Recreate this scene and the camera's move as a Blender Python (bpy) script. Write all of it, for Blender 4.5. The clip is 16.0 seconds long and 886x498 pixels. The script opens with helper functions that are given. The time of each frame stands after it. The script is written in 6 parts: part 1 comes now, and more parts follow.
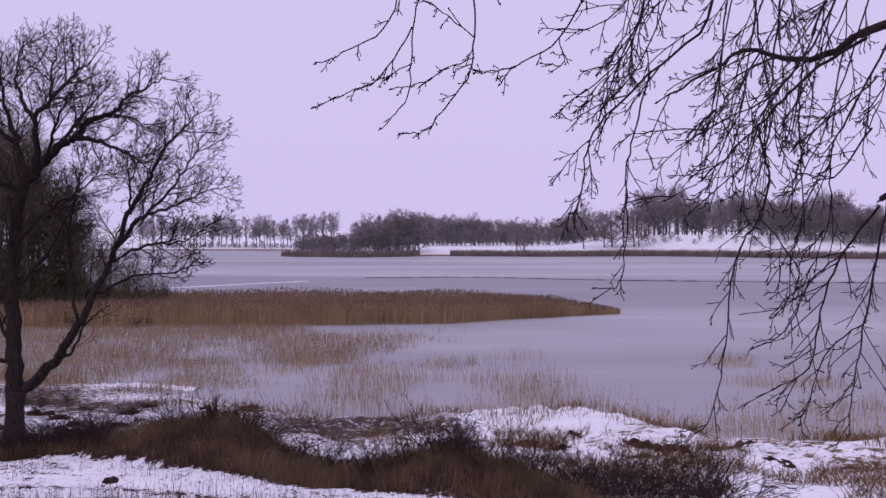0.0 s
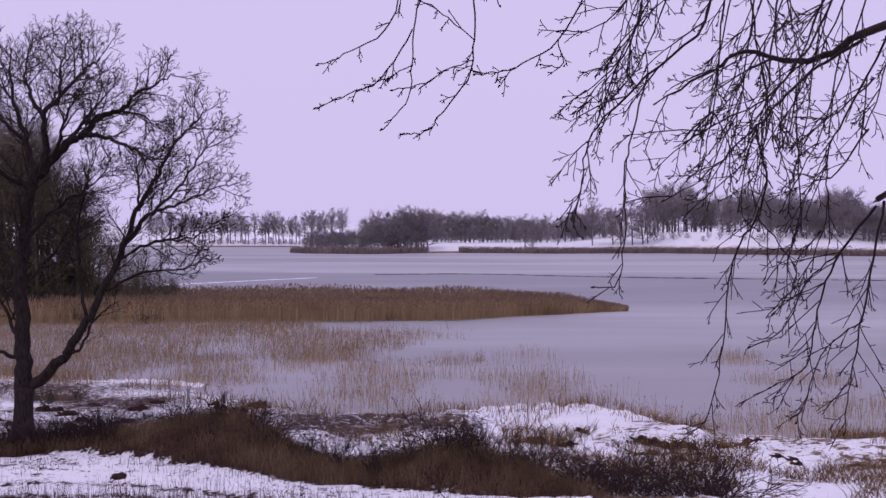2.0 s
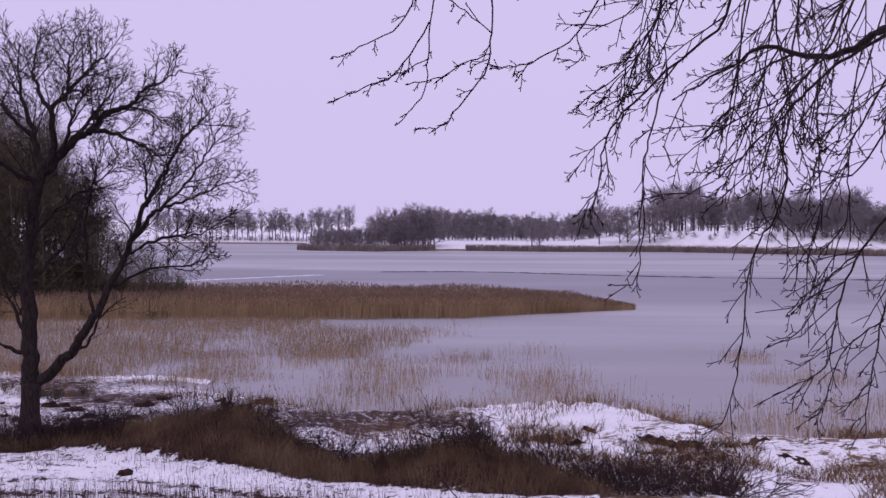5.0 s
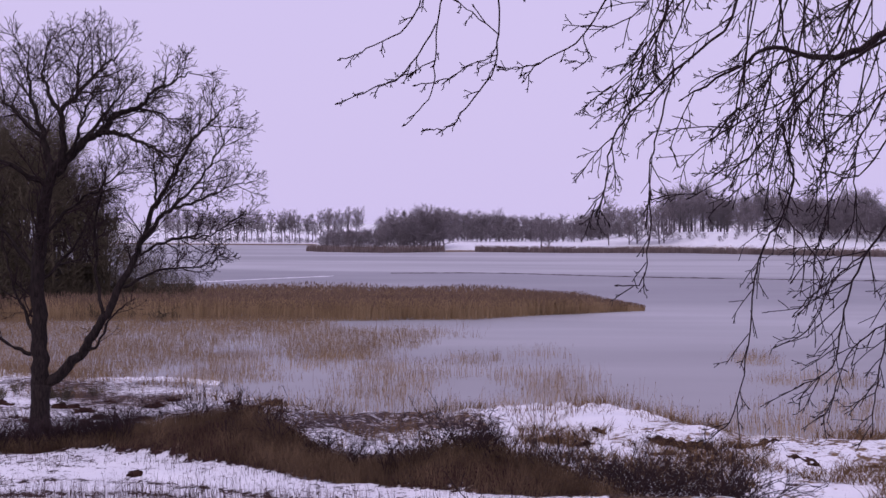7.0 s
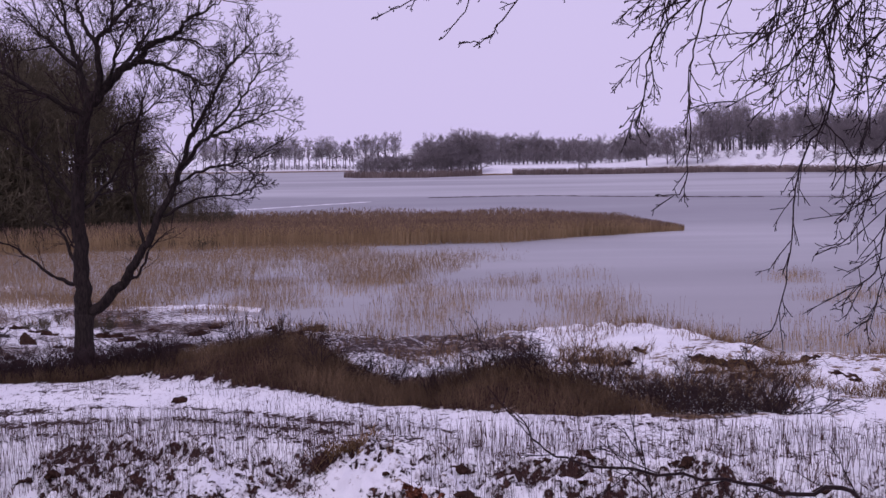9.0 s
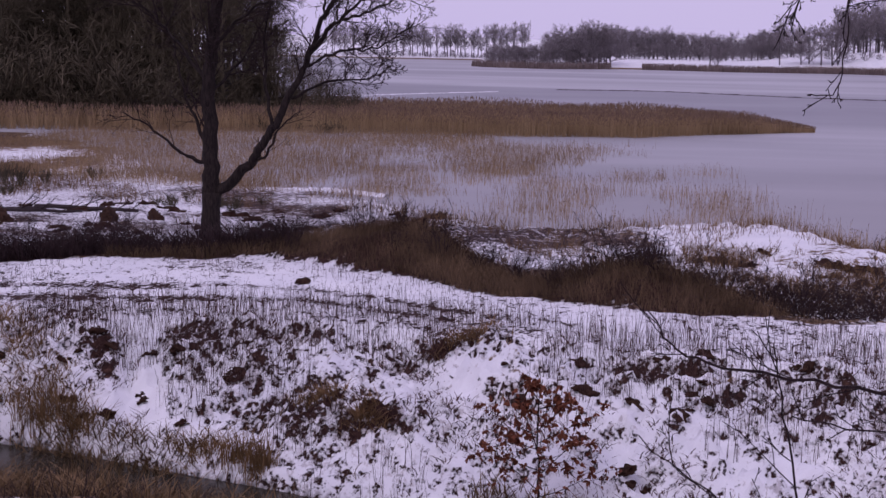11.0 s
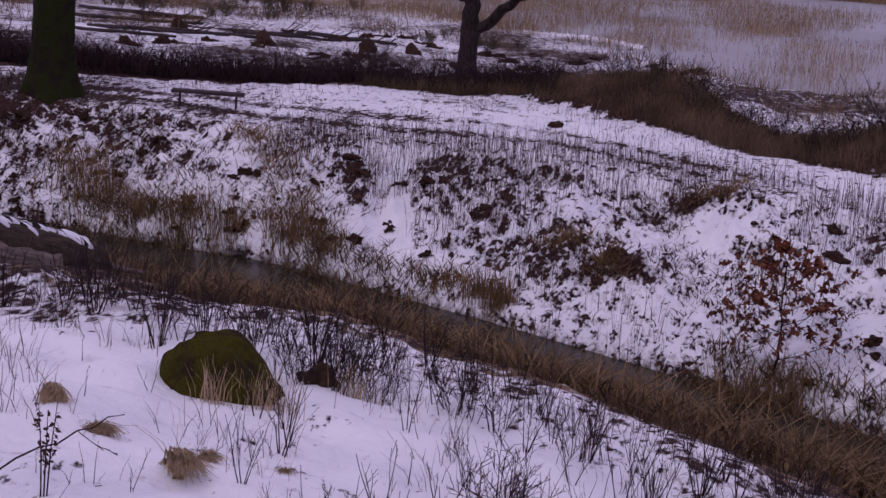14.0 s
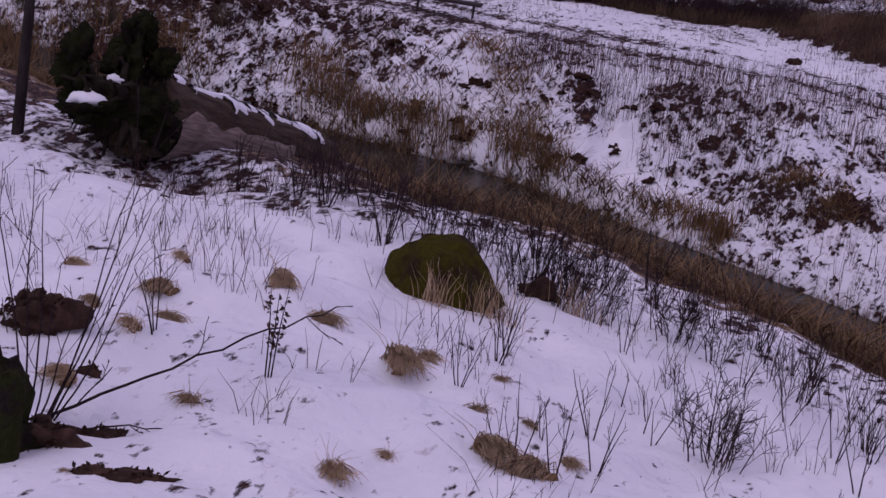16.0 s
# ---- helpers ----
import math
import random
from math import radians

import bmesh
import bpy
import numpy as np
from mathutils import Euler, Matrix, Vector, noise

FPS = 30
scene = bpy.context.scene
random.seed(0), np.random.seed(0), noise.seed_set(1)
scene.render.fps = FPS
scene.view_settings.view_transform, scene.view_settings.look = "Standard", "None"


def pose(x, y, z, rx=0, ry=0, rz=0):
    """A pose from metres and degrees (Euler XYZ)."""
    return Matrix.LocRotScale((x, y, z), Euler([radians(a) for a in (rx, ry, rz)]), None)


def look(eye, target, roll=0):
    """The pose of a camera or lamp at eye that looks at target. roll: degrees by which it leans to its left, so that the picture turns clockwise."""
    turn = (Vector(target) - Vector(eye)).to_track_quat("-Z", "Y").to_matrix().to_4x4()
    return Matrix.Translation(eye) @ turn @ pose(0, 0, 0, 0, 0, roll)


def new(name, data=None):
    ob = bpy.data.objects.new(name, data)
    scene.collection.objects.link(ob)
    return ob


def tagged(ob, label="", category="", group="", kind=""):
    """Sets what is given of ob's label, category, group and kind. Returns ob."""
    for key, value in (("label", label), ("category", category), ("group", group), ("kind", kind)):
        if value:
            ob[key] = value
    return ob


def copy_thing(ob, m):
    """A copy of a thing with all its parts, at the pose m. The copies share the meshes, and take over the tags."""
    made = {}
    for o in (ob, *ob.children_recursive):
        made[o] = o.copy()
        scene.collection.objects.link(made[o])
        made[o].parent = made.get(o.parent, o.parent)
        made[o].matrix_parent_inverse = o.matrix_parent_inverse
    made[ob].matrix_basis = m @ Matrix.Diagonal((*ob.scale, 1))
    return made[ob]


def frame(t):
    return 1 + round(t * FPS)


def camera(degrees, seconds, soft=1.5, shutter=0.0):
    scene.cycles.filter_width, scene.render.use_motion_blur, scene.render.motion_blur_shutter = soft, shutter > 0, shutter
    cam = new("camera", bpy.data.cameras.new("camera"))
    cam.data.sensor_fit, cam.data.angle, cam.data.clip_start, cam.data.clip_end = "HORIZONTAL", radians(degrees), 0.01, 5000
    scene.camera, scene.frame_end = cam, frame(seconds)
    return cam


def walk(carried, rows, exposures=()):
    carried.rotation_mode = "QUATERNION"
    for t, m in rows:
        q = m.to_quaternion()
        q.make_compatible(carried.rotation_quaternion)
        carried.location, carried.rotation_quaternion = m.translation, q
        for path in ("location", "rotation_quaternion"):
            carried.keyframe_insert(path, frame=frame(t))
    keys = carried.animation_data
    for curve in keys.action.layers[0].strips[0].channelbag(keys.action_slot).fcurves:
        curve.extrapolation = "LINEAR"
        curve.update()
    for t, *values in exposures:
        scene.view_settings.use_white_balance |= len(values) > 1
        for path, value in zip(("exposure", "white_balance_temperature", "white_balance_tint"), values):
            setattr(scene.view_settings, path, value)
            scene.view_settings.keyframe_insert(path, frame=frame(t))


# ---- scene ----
cam = camera(29.56, 16.0)
PATH = [
    (0.0, pose(0.000, -0.000, 8.500, 89.400, 0.000, 0.000)),
    (0.5, pose(0.019, -0.062, 8.514, 89.347, -0.048, -0.039)),
    (1.0, pose(0.022, -0.080, 8.506, 89.397, -0.054, 0.020)),
    (1.5, pose(0.028, -0.077, 8.507, 89.327, 0.030, 0.219)),
    (2.0, pose(0.033, -0.075, 8.511, 89.287, -0.081, 0.300)),
    (2.5, pose(0.023, -0.060, 8.517, 89.305, -0.163, 0.499)),
    (3.0, pose(0.019, -0.052, 8.497, 89.368, -0.097, 0.373)),
    (3.5, pose(0.010, -0.025, 8.504, 89.192, -0.334, 0.381)),
    (6.0, pose(-0.002, 0.019, 8.505, 89.281, -0.251, 0.651)),
    (6.5, pose(0.008, 0.019, 8.506, 89.476, -0.191, 0.711)),
    (7.0, pose(0.007, -0.005, 8.503, 89.249, -0.307, 0.850)),
    (7.5, pose(0.002, -0.016, 8.498, 89.072, 0.091, 0.803)),
    (8.0, pose(0.002, -0.015, 8.475, 88.594, 0.458, 1.088)),
    (10.5, pose(-0.040, 0.002, 8.457, 83.573, -0.306, 5.067)),
    (11.0, pose(-0.073, 0.062, 8.454, 82.924, -1.156, 6.484)),
    (11.5, pose(-0.076, 0.095, 8.434, 82.131, -1.517, 8.005)),
    (12.0, pose(-0.087, 0.086, 8.422, 81.503, -1.689, 9.094)),
    (12.5, pose(-0.108, 0.106, 8.409, 81.133, -2.349, 10.114)),
    (13.0, pose(-0.141, 0.121, 8.333, 79.806, -3.458, 11.868)),
    (13.5, pose(-0.168, 0.146, 8.309, 78.422, -4.035, 13.505)),
    (14.0, pose(-0.196, 0.166, 8.296, 77.376, -4.372, 15.494)),
    (14.5, pose(-0.215, 0.175, 8.292, 77.168, -4.907, 16.861)),
    (15.0, pose(-0.230, 0.154, 8.294, 76.720, -5.854, 18.631)),
    (15.5, pose(-0.283, 0.156, 8.249, 75.183, -6.007, 20.766)),
    (16.0, pose(-0.332, 0.124, 8.236, 73.733, -7.962, 23.921)),
]
walk(cam, PATH, [(0.0, 0.08, 6500, 10), (8.0, 0.08, 6500, 10), (10.5, -0.03, 6500, 11), (12.5, -0.19, 6500, 12), (14.5, -0.34, 6450, 15), (16.0, -0.42, 6400, 16)])

# overcast winter sky
world = bpy.data.worlds.new("winter_sky")
scene.world = world
world.use_nodes = True
wn = world.node_tree
wn.nodes.clear()
sky = wn.nodes.new("ShaderNodeTexSky")
sky.sky_type, sky.sun_disc = "NISHITA", False
sky.sun_elevation, sky.sun_rotation = radians(38), radians(200)
sky.air_density, sky.dust_density, sky.ozone_density = 1.0, 6.0, 1.0
scale = wn.nodes.new("ShaderNodeVectorMath")
scale.operation = "SCALE"
scale.inputs["Scale"].default_value = 0.07
veil = wn.nodes.new("ShaderNodeMix")
veil.data_type = "RGBA"
veil.inputs["Factor"].default_value = 0.93
veil.inputs["B"].default_value = (0.645, 0.555, 0.87, 1)
wbg = wn.nodes.new("ShaderNodeBackground")
wout = wn.nodes.new("ShaderNodeOutputWorld")
wn.links.new(sky.outputs["Color"], scale.inputs[0])
wn.links.new(scale.outputs["Vector"], veil.inputs["A"])
wn.links.new(veil.outputs["Result"], wbg.inputs["Color"])
wn.links.new(wbg.outputs["Background"], wout.inputs["Surface"])
wbg.inputs["Strength"].default_value = 1.0
sun = new("sun", bpy.data.lights.new("sun", "SUN"))
sun.data.energy, sun.data.angle, sun.data.color = 0.6, radians(40), (1.0, 0.9, 1.0)
sun.matrix_world = look((0, 0, 60), (22, 38, 0))


# ---- materials ----
def material(name, rough=0.8, metal=0.0):
    m = bpy.data.materials.new(name)
    m.use_nodes = True
    nodes, links = m.node_tree.nodes, m.node_tree.links
    bsdf = nodes["Principled BSDF"]
    bsdf.inputs["Roughness"].default_value, bsdf.inputs["Metallic"].default_value = rough, metal
    bsdf.inputs["Specular IOR Level"].default_value = 0.5 if rough < 0.5 else 0.1
    return m, nodes, links, bsdf


def noise_node(nodes, links, scale, detail=4.0, stretch=None, rough=0.6):
    tex = nodes.new("ShaderNodeTexNoise")
    tex.inputs["Scale"].default_value, tex.inputs["Detail"].default_value = scale, detail
    tex.inputs["Roughness"].default_value = rough
    co = nodes.new("ShaderNodeTexCoord")
    if stretch:
        mp = nodes.new("ShaderNodeMapping")
        mp.inputs["Scale"].default_value = stretch
        links.new(co.outputs["Object"], mp.inputs["Vector"])
        links.new(mp.outputs["Vector"], tex.inputs["Vector"])
    else:
        links.new(co.outputs["Object"], tex.inputs["Vector"])
    return tex.outputs["Fac"]


def ramp(nodes, links, fac, stops):
    r = nodes.new("ShaderNodeValToRGB")
    while len(r.color_ramp.elements) < len(stops):
        r.color_ramp.elements.new(0.5)
    for e, (p, c) in zip(r.color_ramp.elements, stops):
        e.position, e.color = p, (*c, 1) if len(c) == 3 else c
    links.new(fac, r.inputs["Fac"])
    return r.outputs["Color"]


def mixed(nodes, links, fac, a, b):
    m = nodes.new("ShaderNodeMix")
    m.data_type = "RGBA"
    for sock, val in (("Factor", fac), ("A", a), ("B", b)):
        if isinstance(val, (tuple, float, int)):
            m.inputs[sock].default_value = (*val, 1) if isinstance(val, tuple) else val
        else:
            links.new(val, m.inputs[sock])
    return m.outputs["Result"]


def maths(nodes, links, op, a, b=0.0, c=0.0):
    m = nodes.new("ShaderNodeMath")
    m.operation = op
    for i, v in enumerate((a, b, c)):
        if isinstance(v, (int, float)):
            m.inputs[i].default_value = v
        else:
            links.new(v, m.inputs[i])
    return m.outputs["Value"]


def bumped(nodes, links, bsdf, fac, strength, distance):
    b = nodes.new("ShaderNodeBump")
    b.inputs["Strength"].default_value, b.inputs["Distance"].default_value = strength, distance
    links.new(fac, b.inputs["Height"])
    links.new(b.outputs["Normal"], bsdf.inputs["Normal"])


def mat_noise(name, dark, light, scale, rough=0.85, stretch=None, bump=0.3, dist=0.02, vary=0.0):
    m, n, l, b = material(name, rough)
    f = noise_node(n, l, scale, 5, stretch)
    col = ramp(n, l, f, [(0.3, dark), (0.7, light)])
    if vary:
        info = n.new("ShaderNodeObjectInfo")
        geo = n.new("ShaderNodeNewGeometry")
        both = maths(n, l, "ADD", maths(n, l, "MULTIPLY", info.outputs["Random"], 0.5), maths(n, l, "MULTIPLY", geo.outputs["Random Per Island"], 0.5))
        hsv = n.new("ShaderNodeHueSaturation")
        l.new(maths(n, l, "MULTIPLY_ADD", both, 2 * vary, 1 - vary), hsv.inputs["Value"])
        l.new(col, hsv.inputs["Color"])
        col = hsv.outputs["Color"]
    l.new(col, b.inputs["Base Color"])
    if bump:
        bumped(n, l, b, f, bump, dist)
    return m


def mat_ground():
    m, n, l, b = material("snowy_ground", 0.75)
    at = n.new("ShaderNodeAttribute")
    at.attribute_name = "cover"
    sep = n.new("ShaderNodeSeparateColor")
    l.new(at.outputs["Color"], sep.inputs["Color"])
    soil, grass, mud = sep.outputs["Red"], sep.outputs["Green"], sep.outputs["Blue"]
    fine = maths(n, l, "ADD", maths(n, l, "MULTIPLY", noise_node(n, l, 3.6, 5, (1.0, 0.6, 1.0), 0.6), 0.62), maths(n, l, "MULTIPLY_ADD", noise_node(n, l, 12.0, 4, (1.0, 0.6, 1.0), 0.6), 0.62, -0.12))
    fine2 = noise_node(n, l, 2.2, 7, None, 0.66)
    tone = noise_node(n, l, 11.0, 5)
    snow = ramp(n, l, noise_node(n, l, 0.5, 5), [(0.3, (0.74, 0.745, 0.78)), (0.7, (0.88, 0.88, 0.89))])
    earth = ramp(n, l, tone, [(0.32, (0.013, 0.006, 0.006)), (0.55, (0.042, 0.02, 0.016)), (0.75, (0.11, 0.06, 0.042))])
    straw = ramp(n, l, tone, [(0.3, (0.07, 0.04, 0.022)), (0.7, (0.25, 0.16, 0.075))])

    def mask(noise, amount):
        lift = maths(n, l, "ADD", noise, maths(n, l, "MULTIPLY_ADD", amount, 0.62, -0.31))
        r = n.new("ShaderNodeMapRange")
        r.inputs["From Min"].default_value, r.inputs["From Max"].default_value = 0.49, 0.555
        l.new(lift, r.inputs["Value"])
        return r.outputs["Result"]

    col = mixed(n, l, mask(fine2, grass), snow, straw)
    ms = mask(fine, soil)
    thin = maths(n, l, "MULTIPLY", mask(noise_node(n, l, 7.0, 6, (1.0, 0.5, 1.0), 0.7), maths(n, l, "ADD", soil, 0.0)), 0.42)
    col = mixed(n, l, thin, col, ramp(n, l, tone, [(0.3, (0.13, 0.085, 0.08)), (0.7, (0.34, 0.27, 0.26))]))
    col = mixed(n, l, ms, col, earth)
    pits = n.new("ShaderNodeTexVoronoi")
    pits.inputs["Scale"].default_value = 2.3
    co = n.new("ShaderNodeTexCoord")
    flat = n.new("ShaderNodeMapping")
    flat.inputs["Scale"].default_value = (1.0, 1.0, 0.0)
    l.new(co.outputs["Object"], flat.inputs["Vector"])
    l.new(flat.outputs["Vector"], pits.inputs["Vector"])
    pick = n.new("ShaderNodeSeparateColor")
    l.new(pits.outputs["Color"], pick.inputs["Color"])
    hole = n.new("ShaderNodeMapRange")
    hole.inputs["From Min"].default_value, hole.inputs["From Max"].default_value = 0.23, 0.05
    l.new(maths(n, l, "ADD", pits.outputs["Distance"], maths(n, l, "MULTIPLY", pick.outputs["Red"], 0.1)), hole.inputs["Value"])
    core = maths(n, l, "MULTIPLY", maths(n, l, "GREATER_THAN", hole.outputs["Result"], 0.72), maths(n, l, "GREATER_THAN", pick.outputs["Green"], 0.45))
    col = mixed(n, l, maths(n, l, "MULTIPLY", core, 0.85), col, earth)
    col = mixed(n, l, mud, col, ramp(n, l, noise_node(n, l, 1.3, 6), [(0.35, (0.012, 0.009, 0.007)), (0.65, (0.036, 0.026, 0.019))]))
    l.new(col, b.inputs["Base Color"])
    bare = maths(n, l, "MULTIPLY_ADD", ms, -0.7, maths(n, l, "ADD", maths(n, l, "MULTIPLY", noise_node(n, l, 7.0, 5), 0.45), maths(n, l, "MULTIPLY", noise_node(n, l, 2.4, 3), 0.9)))
    bare = maths(n, l, "MULTIPLY_ADD", hole.outputs["Result"], -0.55, bare)
    bumped(n, l, b, bare, 0.75, 0.09)
    return m


def mat_ice():
    m, n, l, b = material("lake_ice", 0.4)
    broad = noise_node(n, l, 0.012, 4, (0.5, 1.6, 1.0))
    streak = noise_node(n, l, 0.035, 7, (0.8, 1.0, 1.0), 0.55)
    col = ramp(n, l, broad, [(0.38, (0.235, 0.237, 0.25)), (0.5, (0.305, 0.307, 0.32)), (0.6, (0.39, 0.392, 0.405))])
    snowy = ramp(n, l, streak, [(0.42, (0, 0, 0)), (0.8, (1, 1, 1))])
    col = mixed(n, l, maths(n, l, "MULTIPLY", snowy, 0.32), col, (0.6, 0.6, 0.63))
    co = n.new("ShaderNodeTexCoord")
    sep = n.new("ShaderNodeSeparateXYZ")
    l.new(co.outputs["Object"], sep.inputs["Vector"])
    wander = maths(n, l, "ADD", sep.outputs["Y"], maths(n, l, "MULTIPLY_ADD", broad, 60.0, -30.0))
    reach = maths(n, l, "MULTIPLY_ADD", sep.outputs["X"], 0.42, wander)

    def edge(value, lo, hi):
        r = n.new("ShaderNodeMapRange")
        r.inputs["From Min"].default_value, r.inputs["From Max"].default_value = lo, hi
        l.new(value, r.inputs["Value"])
        return r.outputs["Result"]

    young = maths(n, l, "MULTIPLY", edge(wander, 178, 196), edge(reach, 318, 302))
    marsh = edge(wander, 135, 95)
    col = mixed(n, l, maths(n, l, "MULTIPLY", young, 0.8), col, (0.205, 0.205, 0.225))
    col = mixed(n, l, maths(n, l, "MULTIPLY", marsh, 0.6), col, (0.225, 0.215, 0.225))
    l.new(col, b.inputs["Base Color"])
    l.new(maths(n, l, "MULTIPLY_ADD", streak, 0.4, 0.32), b.inputs["Roughness"])
    bumped(n, l, b, noise_node(n, l, 0.9, 5), 0.06, 0.03)
    return m


def mat_moss(name, rock, moss):
    m, n, l, b = material(name, 0.95)
    f = noise_node(n, l, 3.2, 6)
    g = noise_node(n, l, 30.0, 4)
    col = mixed(n, l, ramp(n, l, f, [(0.4, (0, 0, 0)), (0.52, (1, 1, 1))]), rock, moss)
    hsv = n.new("ShaderNodeHueSaturation")
    l.new(maths(n, l, "MULTIPLY_ADD", g, 1.3, 0.35), hsv.inputs["Value"])
    l.new(col, hsv.inputs["Color"])
    l.new(hsv.outputs["Color"], b.inputs["Base Color"])
    bumped(n, l, b, maths(n, l, "ADD", g, f), 1.0, 0.06)
    return m


GROUND, ICE = mat_ground(), mat_ice()
BARK = mat_noise("dark_bark", (0.012, 0.009, 0.009), (0.042, 0.032, 0.029), 14, 0.9, (1, 1, 0.25), 0.7, 0.03)
TWIG = mat_noise("dark_twigs", (0.016, 0.011, 0.012), (0.045, 0.03, 0.029), 6, 0.8, None, 0, 0, 0.35)
NEARTWIG = mat_noise("near_twigs", (0.010, 0.006, 0.007), (0.034, 0.02, 0.02), 40, 0.6, None, 0.4, 0.004, 0.3)
# far bark and twigs paled and greyed: distance haze put into the base colour
HAZEBARK = mat_noise("hazed_far_bark", (0.11, 0.095, 0.10), (0.18, 0.16, 0.165), 2, 0.9, None, 0, 0, 0.25)
HAZETWIG = mat_noise("hazed_far_twigs", (0.17, 0.15, 0.155), (0.27, 0.24, 0.25), 0.6, 0.9, None, 0, 0, 0.3)
WOODTWIG = mat_noise("wood_twigs", (0.05, 0.042, 0.028), (0.125, 0.104, 0.07), 0.8, 0.9, None, 0, 0, 0.4)
BRUSH = mat_noise("brush_twigs", (0.016, 0.010, 0.011), (0.052, 0.033, 0.033), 3, 0.85, None, 0, 0, 0.4)
REDGRASS = mat_noise("rust_grass", (0.07, 0.044, 0.028), (0.26, 0.175, 0.105), 0.9, 0.9, None, 0, 0, 0.45)
REED = mat_noise("dry_reed", (0.21, 0.145, 0.08), (0.39, 0.28, 0.16), 0.25, 0.9, None, 0, 0, 0.35)
PLUME = mat_noise("reed_plumes", (0.13, 0.085, 0.065), (0.24, 0.165, 0.125), 0.6, 0.95, None, 0, 0, 0.3)
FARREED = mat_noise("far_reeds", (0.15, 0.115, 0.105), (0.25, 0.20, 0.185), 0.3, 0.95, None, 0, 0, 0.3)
TUSSOCK = mat_noise("tussock_straw", (0.22, 0.15, 0.085), (0.52, 0.39, 0.25), 9, 0.9, None, 0, 0, 0.4)
STRAW = mat_noise("straw", (0.09, 0.055, 0.028), (0.26, 0.165, 0.085), 4, 0.9, None, 0, 0, 0.4)
STALK = mat_noise("dead_stalks", (0.034, 0.018, 0.018), (0.12, 0.07, 0.06), 5, 0.9, None, 0, 0, 0.45)
EARTH = mat_noise("earth", (0.014, 0.0065, 0.006), (0.062, 0.033, 0.022), 9, 0.95, None, 0.8, 0.05, 0.2)
LEAF = mat_noise("oak_leaves", (0.11, 0.036, 0.024), (0.30, 0.11, 0.06), 5, 0.8, None, 0, 0, 0.4)
LITTER = mat_noise("leaf_litter", (0.022, 0.012, 0.009), (0.085, 0.048, 0.033), 12, 0.85, None, 0.6, 0.01, 0.45)
MOSS = mat_moss("mossy_stone", (0.03, 0.02, 0.009), (0.056, 0.048, 0.005))
ROOTMOSS = mat_moss("mossy_roots", (0.012, 0.009, 0.007), (0.016, 0.019, 0.005))
MOSSBARK = mat_moss("mossy_bark", (0.022, 0.016, 0.013), (0.026, 0.03, 0.008))
ROOT = mat_noise("root_earth", (0.010, 0.008, 0.006), (0.04, 0.03, 0.022), 6, 0.95, None, 0.9, 0.06, 0.2)
BAREWOOD = mat_noise("bare_wood", (0.085, 0.06, 0.048), (0.29, 0.225, 0.195), 7, 0.75, (0.22, 3.5, 3.5), 0.7, 0.03)
LOGBARK = mat_noise("log_bark", (0.018, 0.012, 0.008), (0.085, 0.06, 0.041), 5, 0.9, (0.35, 2.5, 2.5), 0.9, 0.04)
PLANK = mat_noise("weathered_plank", (0.025, 0.02, 0.02), (0.07, 0.055, 0.055), 8, 0.8, (0.3, 4, 4), 0.4, 0.01)
SEDGE = mat_noise("brown_sedge", (0.08, 0.05, 0.027), (0.22, 0.145, 0.075), 2.5, 0.9, None, 0, 0, 0.45)
SNOW = mat_noise("snow", (0.76, 0.765, 0.80), (0.88, 0.88, 0.89), 3, 0.7, None, 0.5, 0.03)


def mat_water():
    m, n, l, b = material("stream_water", 0.22)
    f = noise_node(n, l, 1.2, 4)
    l.new(ramp(n, l, f, [(0.35, (0.022, 0.018, 0.012)), (0.7, (0.05, 0.041, 0.027))]), b.inputs["Base Color"])
    b.inputs["IOR"].default_value = 1.33
    b.inputs["Specular IOR Level"].default_value = 0.18
    bumped(n, l, b, noise_node(n, l, 3.5, 4), 0.3, 0.03)
    return m


WATER = mat_water()


# ---- building helpers ----
def mesh_from(name, verts, faces, mat, smooth=False):
    me = bpy.data.meshes.new(name)
    me.from_pydata(verts, [], faces)
    me.materials.append(mat)
    if smooth:
        me.polygons.foreach_set("use_smooth", [True] * len(me.polygons))
    me.update()
    return me


def part(name, data, mat, parent, label=""):
    """One mesh object under a thing or a part. data: a bmesh, a mesh or a Tubes."""
    if isinstance(data, Tubes):
        data = data.mesh(name, mat)
    elif isinstance(data, bmesh.types.BMesh):
        me = bpy.data.meshes.new(name)
        data.to_mesh(me)
        data.free()
        me.materials.append(mat)
        data = me
    ob = new(name, data)
    ob.parent = parent
    if label:
        ob["label"] = label
    return ob


